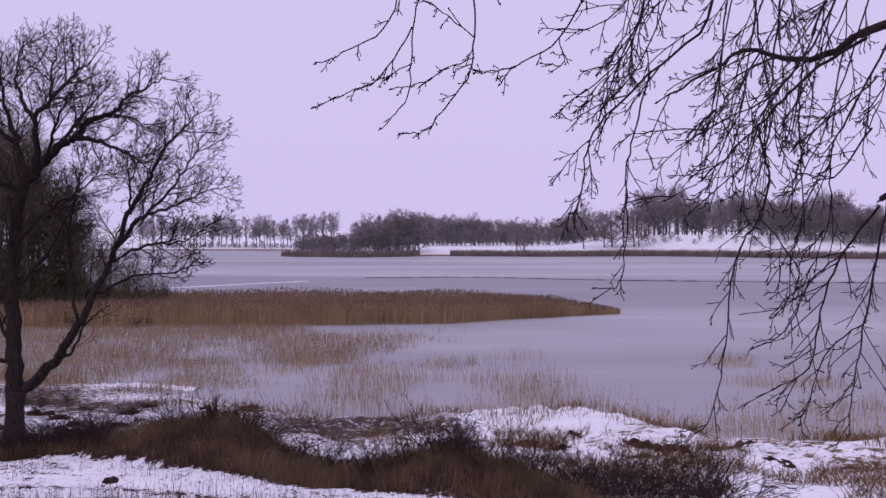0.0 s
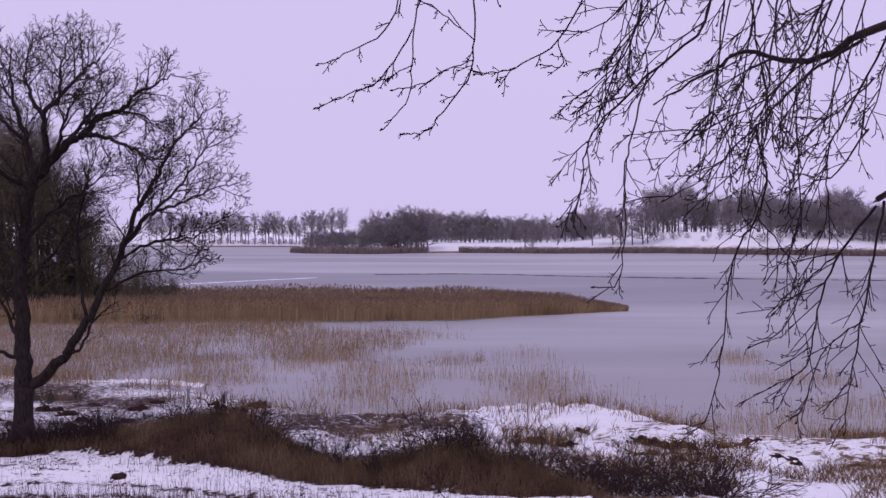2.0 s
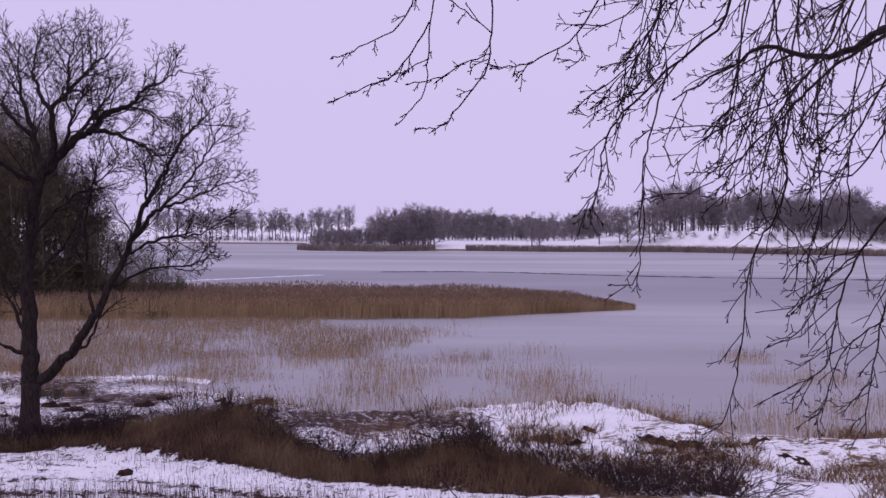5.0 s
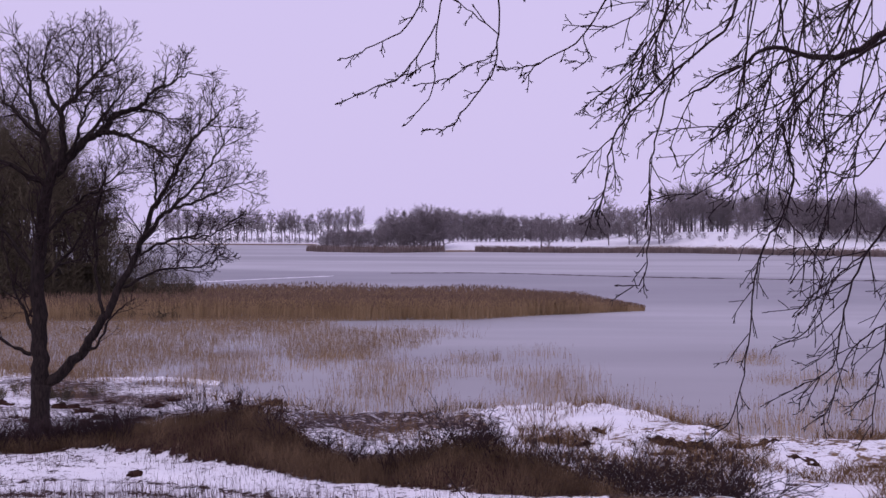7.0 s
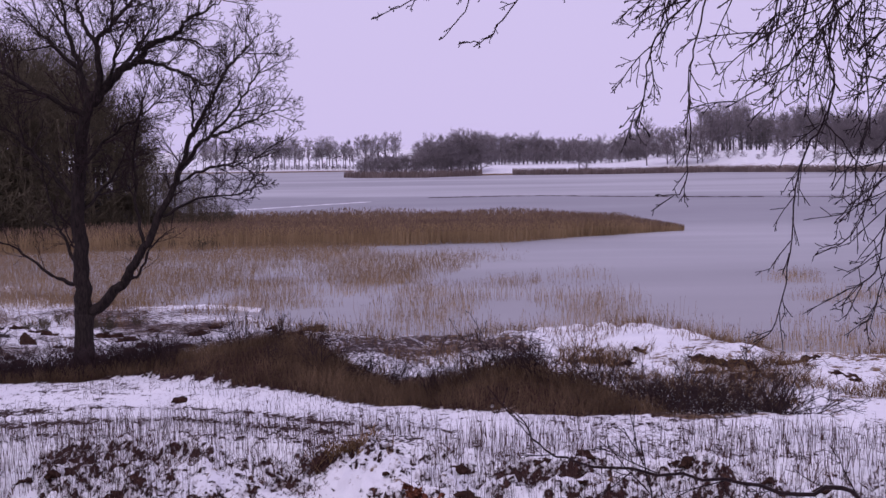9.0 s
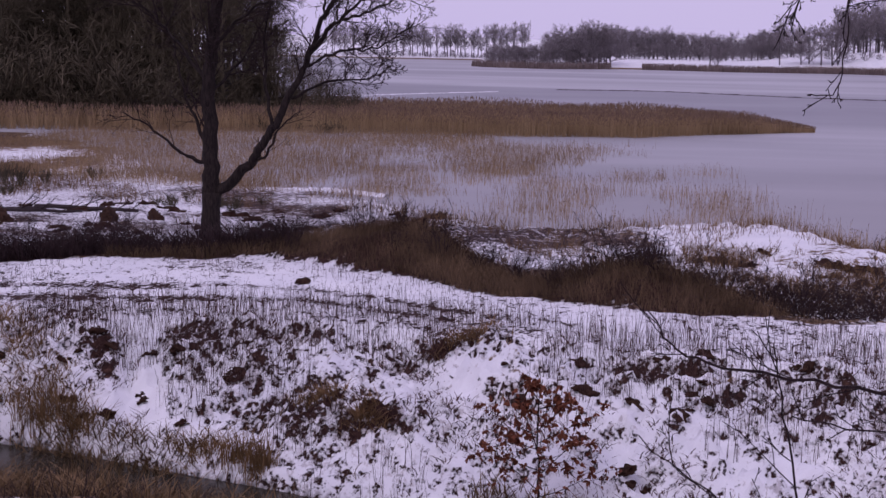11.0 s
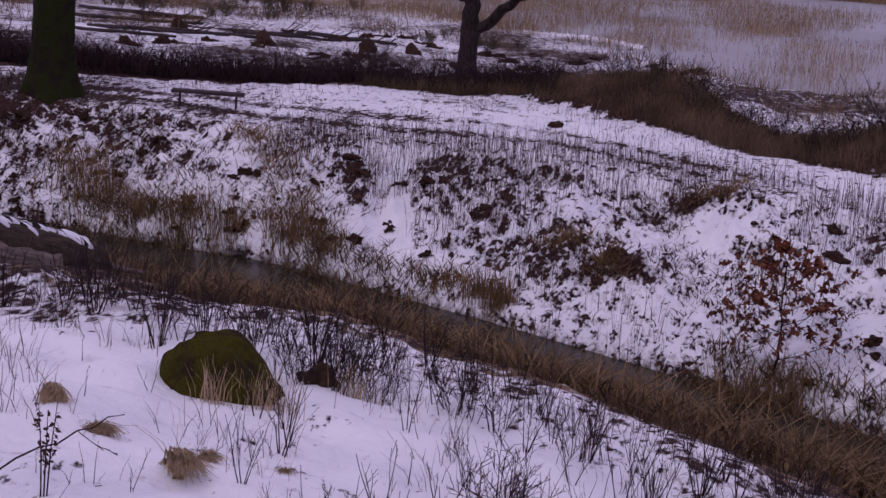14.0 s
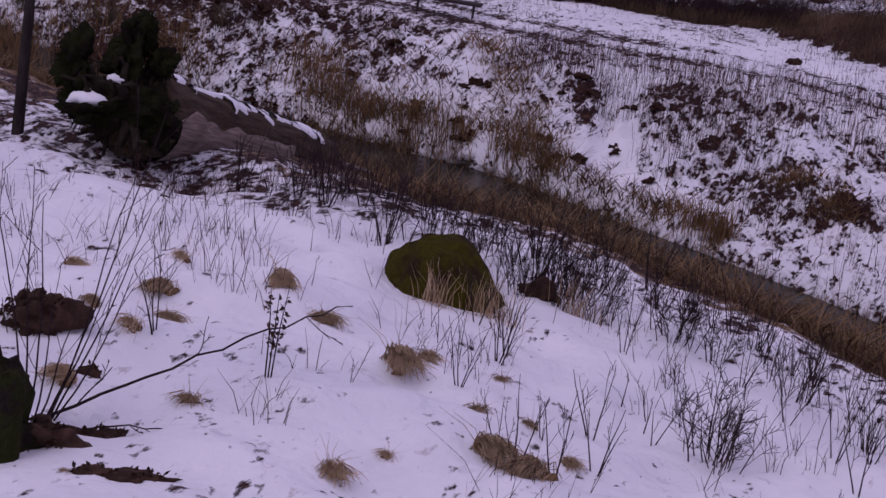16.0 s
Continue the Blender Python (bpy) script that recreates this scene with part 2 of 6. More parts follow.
class Tubes:
    """Collects tapered tubes and thin blades."""

    def __init__(self):
        self.v, self.f = [], []

    def tube(self, pts, radii, sides=4):
        base = len(self.v)
        n = len(pts)
        for i, p in enumerate(pts):
            d = (pts[min(i + 1, n - 1)] - pts[max(i - 1, 0)])
            d = d.normalized() if d.length > 1e-9 else Vector((0, 0, 1))
            ref = Vector((1, 0, 0)) if abs(d.x) < 0.8 else Vector((0, 1, 0))
            a = d.cross(ref).normalized()
            b = d.cross(a)
            for k in range(sides):
                ang = 2 * math.pi * k / sides
                self.v.append(p + (a * math.cos(ang) + b * math.sin(ang)) * radii[i])
        for i in range(n - 1):
            for k in range(sides):
                q, r = base + i * sides, base + (i + 1) * sides
                k2 = (k + 1) % sides
                self.f.append((q + k, q + k2, r + k2, r + k))
        if sides > 3:
            self.f.append(tuple(base + (n - 1) * sides + k for k in range(sides)))

    def blade(self, p, tip, width, side):
        """A thin stalk, three-cornered in section is not needed at its size."""
        b = len(self.v)
        self.v += [p - side * width, p + side * width, tip + side * width * 0.35, tip - side * width * 0.35]
        self.f.append((b, b + 1, b + 2, b + 3))

    def mesh(self, name, mat):
        return mesh_from(name, self.v, self.f, mat, True)


def rnd_dir(rng):
    while True:
        v = Vector((rng.uniform(-1, 1), rng.uniform(-1, 1), rng.uniform(-1, 1)))
        if 0.05 < v.length < 1:
            return v.normalized()


def grow(out, rng, p, d, length, r, level, spec, tip=0.003):
    """A branch and its side branches. spec: by level (segments, children, angle, length ratio, bend, lift, sides, first child at)."""
    seg, kids, angle, ratio, bend, lift, sides, first = spec[level]
    pts, radii = [p.copy()], [r]
    d = d.normalized()
    end = max(tip, r * 0.28)
    for i in range(seg):
        d = (d + rnd_dir(rng) * bend + Vector((0, 0, lift))).normalized()
        p = p + d * (length / seg)
        pts.append(p.copy())
        radii.append(r + (end - r) * (i + 1) / seg)
    out[min(level, len(out) - 1)].tube(pts, radii, sides)
    if level + 1 >= len(spec):
        return
    n = kids if isinstance(kids, int) else rng.randint(*kids)
    spin = rng.uniform(0, 6.28)
    for k in range(n):
        s = first + (1 - first) * (k + rng.uniform(0.1, 0.9)) / n
        i = min(int(s * seg), seg - 1)
        q = pts[i].lerp(pts[i + 1], s * seg - i)
        ax = (pts[i + 1] - pts[i]).normalized()
        spin += 2.4 + rng.uniform(-0.6, 0.6)
        ref = ax.cross(Vector((0, 0, 1)) if abs(ax.z) < 0.9 else Vector((1, 0, 0))).normalized()
        side = (ref * math.cos(spin) + ax.cross(ref) * math.sin(spin))
        a = radians(angle + rng.uniform(-14, 14))
        nd = ax * math.cos(a) + side * math.sin(a)
        nl = length * ratio * rng.uniform(0.65, 1.2) * (1.15 - 0.55 * s)
        nr = max(tip, min(radii[i] * 0.75, radii[i] * (0.35 + 0.3 * ratio)))
        grow(out, rng, q, nd, nl, nr, level + 1, spec, tip)


def thing(name, at, label, category, group="", kind=""):
    ob = new(name)
    ob.empty_display_size = 0.1
    ob.matrix_basis = pose(*at) if len(at) == 3 else at
    return tagged(ob, label, category, group, kind)



# the lie of the land: heights in metres over the lake's ice
def vnoise(x, y, seed=0):
    xi, yi = np.floor(x).astype(np.int64), np.floor(y).astype(np.int64)
    fx, fy = x - xi, y - yi
    fx, fy = fx * fx * (3 - 2 * fx), fy * fy * (3 - 2 * fy)

    def cell(a, b):
        n = (a * 374761393 + b * 668265263 + seed * 974634721) & 0x7FFFFFFF
        n = ((n ^ (n >> 13)) * 1274126177) & 0x7FFFFFFF
        return ((n ^ (n >> 16)) & 0xFFFF) / 65535.0

    a = cell(xi, yi) * (1 - fx) + cell(xi + 1, yi) * fx
    b = cell(xi, yi + 1) * (1 - fx) + cell(xi + 1, yi + 1) * fx
    return a * (1 - fy) + b * fy


def fbm(x, y, seed=0, octaves=4):
    total, amp, norm = 0.0, 1.0, 0.0
    for k in range(octaves):
        total = total + amp * vnoise(x * 2 ** k, y * 2 ** k, seed + k)
        norm, amp = norm + amp, amp * 0.5
    return total / norm


def step(a, b, v):
    s = np.clip((v - a) / (b - a), 0, 1)
    return s * s * (3 - 2 * s)


def line(x, pairs):
    xs, ys = zip(*pairs)
    w = 1.2
    return (np.interp(x - w, xs, ys) + 2 * np.interp(x, xs, ys) + np.interp(x + w, xs, ys)) / 4


def bank_far(x):      # far edge of the stream
    return line(x, [(-90, 48), (-40, 36), (-25, 34), (-15, 32.4), (-12, 32.3), (-9, 30.8), (-7, 30.1), (-4, 28.6), (-2, 27.8), (0, 26.6), (4, 24.6), (10, 21.5), (40, 6)])


def bank_near(x):     # near edge of the stream
    return bank_far(x) - 4.0


def crest(x):         # brow of the near terrace
    return line(x, [(-90, 40), (-40, 22), (-20, 17.5), (-12, 15.6), (-7, 14.8), (-4, 14.6), (-2.9, 14.2), (-1.7, 13.3), (-0.4, 12.5), (3, 10.5), (10, 7), (40, -8)])


def path_near(x):
    return line(x, [(-90, 52), (-40, 39), (-25, 36.6), (-17, 36.8), (-13.7, 35.4), (-10.8, 36), (-7.3, 36.8), (-5, 35.7), (-3, 35.2), (0, 33.8), (5.7, 33), (12, 31), (40, 16)])


def path_far(x):
    return line(x, [(-90, 60), (-40, 43), (-25, 40.5), (-20, 39.5), (-15, 42.6), (-9.7, 45), (-6, 42.3), (-3, 39), (0, 38.2), (6, 36.3), (12, 34.2), (40, 20)])


def shore(x):         # where the land dips under the ice
    return line(x, [(-900, 420), (-300, 300), (-80, 165), (-60, 150), (-40, 125), (-27, 100), (-18, 92), (-13, 88), (-8, 80), (-3, 75), (2, 80), (6, 79), (9.8, 71), (14.8, 67), (30, 62), (100, 55), (900, 20)])


def far_shore(x):
    return np.interp(x, [-3000, -400, -102, -70, -61, -57, -49, -27, -8, 2, 33, 72, 104, 128, 400, 3000],
                     [900, 780, 750, 755, 740, 580, 562, 548, 575, 579, 566, 579, 545, 522, 440, 100])


def knoll(x, y):     # wooded rise beside the lake
    return step(-30, -46, x * 165 / np.maximum(y, 60)) * step(150, 176, y + 0.25 * (x + 30)) * step(300, 230, y)


def height(x, y):
    x, y = np.asarray(x, float), np.asarray(y, float)
    yc, yn, yf, pn, pf, ys, fs = crest(x), bank_near(x), bank_far(x), path_near(x), path_far(x), shore(x), far_shore(x)
    d = np.hypot(x, y)
    near = 4.2 - 0.25 * step(yc - 6, yc, y) + 2.7 * step(8.2, 2.5, d) + 2.7 * step(2, -20, y) - 0.03 * np.clip(x + 6, 0, 30) + 0.045 * np.clip(x + 6.5, -6, 0)
    near = near - 0.38 * np.exp(-((x + 9.3) / 1.2) ** 2 - ((y - 15.2) / 1.0) ** 2)
    s = np.clip((y - yc) / np.maximum(yn - yc, 0.1), 0, 1)
    z = near * (1 - s) + 0.25 * s + 0.5 * np.sin(np.pi * s) * (1 - s)
    z = np.where(y > yn, 0.25 - 0.55 * step(yn, yn + 0.5, y), z)
    u = np.clip((y - yf) / np.maximum(pn - yf, 0.1), 0, 1)
    bank = -0.3 + 0.5 * step(yf - 0.15, yf + 0.35, y) + 2.1 * (u ** 0.85) + 0.22 * np.sin(u * math.pi)
    z = np.where(y > yf - 0.15, bank, z)
    z = np.where(y > pn, 2.3 + 0.2 * step(pn, pf, y), z)
    v = np.clip((y - pf) / np.maximum(ys - pf, 1), 0, 1)
    meadow = 2.5 - 1.3 * step(pf + 0.3, pf + 8, y) - 1.2 * v - 0.45 * step(ys - 0.6, ys + 5, y)
    z = np.where(y > pf, meadow, z)
    for mx, my, mh, rx, ry in ((-5.6, 45.6, 1.3, 3.1, 2.9), (0.4, 41.0, 0.9, 2.3, 2.4)):
        z = z + np.where(y > pf - 0.3, mh * np.exp(-((x - mx) / rx) ** 2 - ((y - my) / ry) ** 2) * step(pf - 0.3, pf + 1.2, y), 0)
    k = knoll(x, y)
    z = np.where(k > 0, np.maximum(z, -0.4 + 7.0 * k), z)
    rise = np.clip(y - fs, -30, 4000)
    right = step(35, 85, x)
    land = np.clip(rise * 0.05, -0.45, 1.4) + 1.6 * step(10, 60, rise) + right * 4.2 * step(8, 62, rise) * (1 - 0.45 * step(120, 190, x)) + 8 * step(110, 700, rise)
    z = np.where(rise > -12, np.maximum(z, land), z)
    # roughness
    k = np.clip(1 - (d - 60) / 120, 0, 1)
    rough = (fbm(x * 0.7, y * 0.7, 3) - 0.5) * 0.34 + (fbm(x * 2.6, y * 2.6, 9, 3) - 0.5) * 0.13
    slope = step(yf + 0.3, yf + 2.0, y) * step(pn + 0.3, pn - 1.2, y)
    gully = slope * ((fbm(x * 0.55 + y * 0.25, y * 0.12, 21, 3) - 0.5) * 0.8 + (fbm(x * 3.5, y * 2.2, 33, 3) - 0.5) * 0.5)
    turf = fbm(x * 1.5 + y * 1.1, y * 1.5 - x * 0.55, 57, 3)
    gully = gully + slope * (0.14 * step(0.5, 0.6, turf) + 0.13 * step(0.48, 0.6, fbm(x * 4.1 + y * 1.5, y * 3.4 - x, 63, 2)) - 0.12)
    runnel = np.exp(-((x + 10.35 + 0.22 * (y - 34)) / 0.4) ** 2) + 0.7 * np.exp(-((x + 9.75 - 0.25 * (y - 33)) / 0.32) ** 2) * step(34.4, 33.6, y)
    gully = gully - 0.3 * slope * runnel
    terrace = step(yc + 0.8, yc - 0.6, y) * ((fbm(x * 1.3, y * 1.3, 67, 2) - 0.5) * 0.16 - 0.05 * step(0.66, 0.78, vnoise(x * 2.7, y * 2.7, 68)))
    flat = step(pn - 0.2, pn + 0.8, y) * step(pf + 0.3, pf - 0.6, y)
    hummock = step(ys - 17, ys - 12, y) * step(ys + 2, ys - 3, y) * step(-12, -4, x) * np.clip(fbm(x * 0.33, y * 0.33, 41, 3) - 0.42, 0, 1) * 1.9
    wet = step(yn - 0.1, yn + 0.4, y) * step(yf + 0.1, yf - 0.3, y) + step(ys + 1, ys + 4, y) * step(fs, fs - 10, y)
    return z + k * (rough * (1 - 0.7 * flat) * (1 - np.clip(wet, 0, 1)) + gully + hummock + terrace)


# ---- ground, lake, stream ----
def graded(lo, hi, step_, far_lo, far_hi, growth=1.13):
    mid = list(np.arange(lo, hi + 1e-6, step_))
    up, s = [], step_
    v = hi
    while v < far_hi:
        s = min(s * growth, 120)
        v += s
        up.append(v)
    dn, s, v = [], step_, lo
    while v > far_lo:
        s = min(s * growth, 120)
        v -= s
        dn.append(v)
    return np.array(dn[::-1] + mid + up)


def cover(x, y, z):
    yc, yn, yf, pn, pf, ys, fs = crest(x), bank_near(x), bank_far(x), path_near(x), path_far(x), shore(x), far_shore(x)
    broad = fbm(x * 0.35, y * 0.35, 61, 3) - 0.5
    soil = np.full_like(x, 0.16)
    grass = np.zeros_like(x)
    mud = np.zeros_like(x)
    # near terrace, its brow and the hidden slope
    soil = np.where(y < yn, 0.26 + (0.21 + 0.08 * step(-5.5, -7, x)) * step(yc - 1.8 - 0.8 * step(-5.5, -7, x), yc + 0.2, y) + 0.25 * broad, soil)
    grass = np.where(y < yn, 0.14 + 0.6 * step(yc + 0.3, yc + 2.5, y) + 0.3 * broad, grass)
    # bank across the stream
    on = (y >= yf - 0.2) & (y < pn)
    u = np.clip((y - yf) / (pn - yf), 0, 1)
    left = step(-9, -18, x)
    soil = np.where(on, 0.31 + 0.36 * broad + 0.05 * step(0.45, 0.8, u) * step(1.05, 0.85, u) - 0.02 * left, soil)
    grass = np.where(on, 0.22 + 0.08 * left + 0.6 * (fbm(x * 0.5, y * 0.5, 77, 3) - 0.5), grass)
    for cx, cy, rx, ry, amount in ((-11.2, 34.4, 0.22, 0.5, 0.3), (-10.75, 33.7, 0.26, 0.5, 0.36), (-6.0, 31.9, 0.5, 0.4, 0.14), (-4.9, 31.0, 0.5, 0.3, 0.14), (-9.6, 34.9, 0.9, 0.7, 0.16), (-8.8, 35.4, 1.1, 0.7, 0.12),
                               (-3.4, 34.2, 0.7, 0.2, 0.2), (0.4, 32.4, 0.8, 0.4, 0.3), (-3.5, 32.8, 0.8, 0.9, -0.4), (-10.4, 34.6, 0.35, 1.2, -0.3), (-9.9, 33.0, 0.4, 0.9, -0.3), (-14.7, 33.3, 0.8, 0.5, -0.25), (-16.8, 36.0, 1.8, 0.6, 0.1), (-21, 36.5, 4, 1.4, 0.2), (-24, 34.6, 4, 1.4, 0.2), (-15.2, 36.0, 1.0, 0.4, 0.2)):
        soil = np.where(on, soil + amount * np.exp(-((x - cx) / rx) ** 2 - ((y - cy) / ry) ** 2), soil)
    soil = np.where(on, soil + 0.2 * step(yf + 0.4, yf + 0.05, y), soil)
    # path with its ruts
    onp = (y >= pn) & (y < pf)
    w = (y - pn) / (pf - pn)
    rut = np.exp(-((w - 0.25) / 0.05) ** 2) + np.exp(-((w - 0.45) / 0.05) ** 2)
    soil = np.where(onp, 0.395 + 0.2 * rut * step(2, -6, x) + 0.3 * broad + 0.08 * step(0.3, 0.05, w), soil)
    # shadow under the bench and shadowy, littered ground at the oak, painted as soil
    litter = 0.26 * np.exp(-((x + 20.5) / 2.2) ** 2 - ((y - 37.8) / 1.3) ** 2) + 0.2 * np.exp(-((x + 16) / 1.0) ** 2 - ((y - 37.4) / 0.4) ** 2)
    soil = np.where(y < pf, soil + litter, soil)
    # rough ground behind the path, then meadow, then hummocks by the shore
    off = (y >= pf) & (y < ys + 6)
    strip = step(pf - 0.4, pf + 0.8, y) * step(pf + 15, pf + 9, y) * (1 - 0.85 * step(2.0, 3.6, x + 0.25 * (y - pf - 2)))
    soil = np.where(off, 0.45 + 0.16 * step(-13, -9, x) * step(3, -1, x) - 0.15 * step(-8, -2, x) * (1 - strip) + 0.25 * strip + 0.5 * broad + 0.05 * step(-6, -12, x), soil)
    grass = np.where(off, 0.36 + 0.6 * strip + 1.0 * broad, grass)
    clearing = np.exp(-((x + 42) / 5) ** 2 - ((y - 108) / 10) ** 2)
    soil, grass = soil - 0.4 * clearing, grass - 0.9 * clearing
    wood = step(-30, -40, x) * step(70, 95, y) * (y < fs - 50)
    grass = grass + 0.6 * wood
    mud = np.where((y > yn - 0.1) & (y < yf + 0.12), 1.0, mud)
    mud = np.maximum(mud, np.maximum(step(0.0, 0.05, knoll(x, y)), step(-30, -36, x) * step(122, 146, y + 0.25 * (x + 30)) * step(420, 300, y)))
    farland = y > fs - 12
    soil = np.where(farland, 0.12 + 0.2 * broad, soil)
    grass = np.where(farland, 0.95 * step(fs + 14, fs + 4, y) + 0.2 * broad + 0.35 * step(60, 90, y - fs) + 0.55 * step(30, 60, x) * step(34, 20, y - fs), grass)
    return np.clip(np.stack([soil, grass, mud, np.ones_like(x)], -1), 0, 1)


def build_ground():
    xs = graded(-25, 7, 0.1, -3200, 3200)
    ys = graded(7.5, 40, 0.1, -600, 4200, 1.09)
    xs = np.unique(np.concatenate([xs, np.arange(-150, 170, 6.0)]))
    ys = np.unique(np.concatenate([ys, np.arange(500, 800, 4.0)]))
    gx, gy = np.meshgrid(xs, ys)
    gz = height(gx, gy)
    nx, ny = len(xs), len(ys)
    verts = np.stack([gx, gy, gz], -1).reshape(-1, 3)
    i = (np.arange(ny - 1)[:, None] * nx + np.arange(nx - 1)[None]).ravel()
    faces = np.stack([i, i + 1, i + nx + 1, i + nx], 1)
    me = bpy.data.meshes.new("ground")
    me.vertices.add(len(verts))
    me.vertices.foreach_set("co", verts.ravel())
    me.loops.add(faces.size)
    me.loops.foreach_set("vertex_index", faces.ravel())
    me.polygons.add(len(faces))
    me.polygons.foreach_set("loop_start", np.arange(len(faces)) * 4)
    me.update(calc_edges=True)
    me.polygons.foreach_set("use_smooth", np.ones(len(faces), bool))
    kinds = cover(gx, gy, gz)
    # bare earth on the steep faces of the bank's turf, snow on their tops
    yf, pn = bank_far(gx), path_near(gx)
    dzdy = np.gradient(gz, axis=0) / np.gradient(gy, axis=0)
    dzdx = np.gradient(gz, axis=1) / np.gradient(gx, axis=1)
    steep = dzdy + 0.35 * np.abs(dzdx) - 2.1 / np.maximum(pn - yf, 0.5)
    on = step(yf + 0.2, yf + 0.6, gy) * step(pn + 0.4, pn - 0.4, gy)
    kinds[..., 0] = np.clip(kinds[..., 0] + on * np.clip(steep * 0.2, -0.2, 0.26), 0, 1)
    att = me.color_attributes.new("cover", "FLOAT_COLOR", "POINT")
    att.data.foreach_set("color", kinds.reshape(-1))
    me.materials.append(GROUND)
    return tagged(new("ground", me), "snow-covered ground with bare earth and dead grass", "ground", kind="structure")


def hz(x, y):
    return float(height(np.array([x]), np.array([y]))[0])


build_ground()
ice = mesh_from("lake_ice", [(-2600, 50, 0), (2600, 50, 0), (2600, 1400, 0), (-2600, 1400, 0)], [(0, 1, 2, 3)], ICE)
tagged(new("water_lake", ice), "grey frozen lake with a thin dusting of snow", "lake", kind="structure")
sx = np.arange(-60, 30, 1.0)
sv = [(float(x), float(bank_near(x) - 0.6), 0.1) for x in sx] + [(float(x), float(bank_far(x) + 0.4), 0.1) for x in sx]
n_s = len(sx)
tagged(new("water_stream", mesh_from("water_stream", sv, [(i, i + 1, n_s + i + 1, n_s + i) for i in range(n_s - 1)], WATER)),
       "narrow stream with dark murky water", "stream", kind="structure")


# ---- trees ----
def smooth_line(pts, per=5):
    out = []
    p = [pts[0] * 2 - pts[1]] + pts + [pts[-1] * 2 - pts[-2]]
    for i in range(1, len(p) - 2):
        for k in range(per):
            t = k / per
            a, b, c, d = p[i - 1], p[i], p[i + 1], p[i + 2]
            out.append(0.5 * (2 * b + (c - a) * t + (2 * a - 5 * b + 4 * c - d) * t * t + (3 * b - a - 3 * c + d) * t ** 3))
    out.append(pts[-1])
    return out


def limb(out, rng, pts, r0, r1, kids, kid_len, spec, lift=0.0, sides=6, first=0.15, angle=48, wob=0.02, tip=0.003, stem=0):
    """A limb along given points, with side branches grown by spec."""
    pts = smooth_line([Vector(p) for p in pts])
    n = len(pts)
    pts = [pts[0]] + [p + rnd_dir(rng) * wob for p in pts[1:]]
    radii = [r0 + (r1 - r0) * (i / (n - 1)) ** 0.8 for i in range(n)]
    out[stem].tube(pts, radii, sides)
    for k in range(kids):
        s = first + (1 - first) * (k + rng.random()) / kids
        i = min(int(s * (n - 1)), n - 2)
        ax = (pts[i + 1] - pts[i]).normalized()
        side = ax.cross(rnd_dir(rng)).normalized()
        a = radians(angle + rng.uniform(-18, 18))
        d = ax * math.cos(a) + side * math.sin(a) + Vector((0, 0, lift))
        grow(out, rng, pts[i].copy(), d, kid_len * rng.uniform(0.6, 1.25) * (1.1 - 0.4 * s), max(tip, min(radii[i] * 0.6, kid_len * 0.016)), 0, spec, tip)


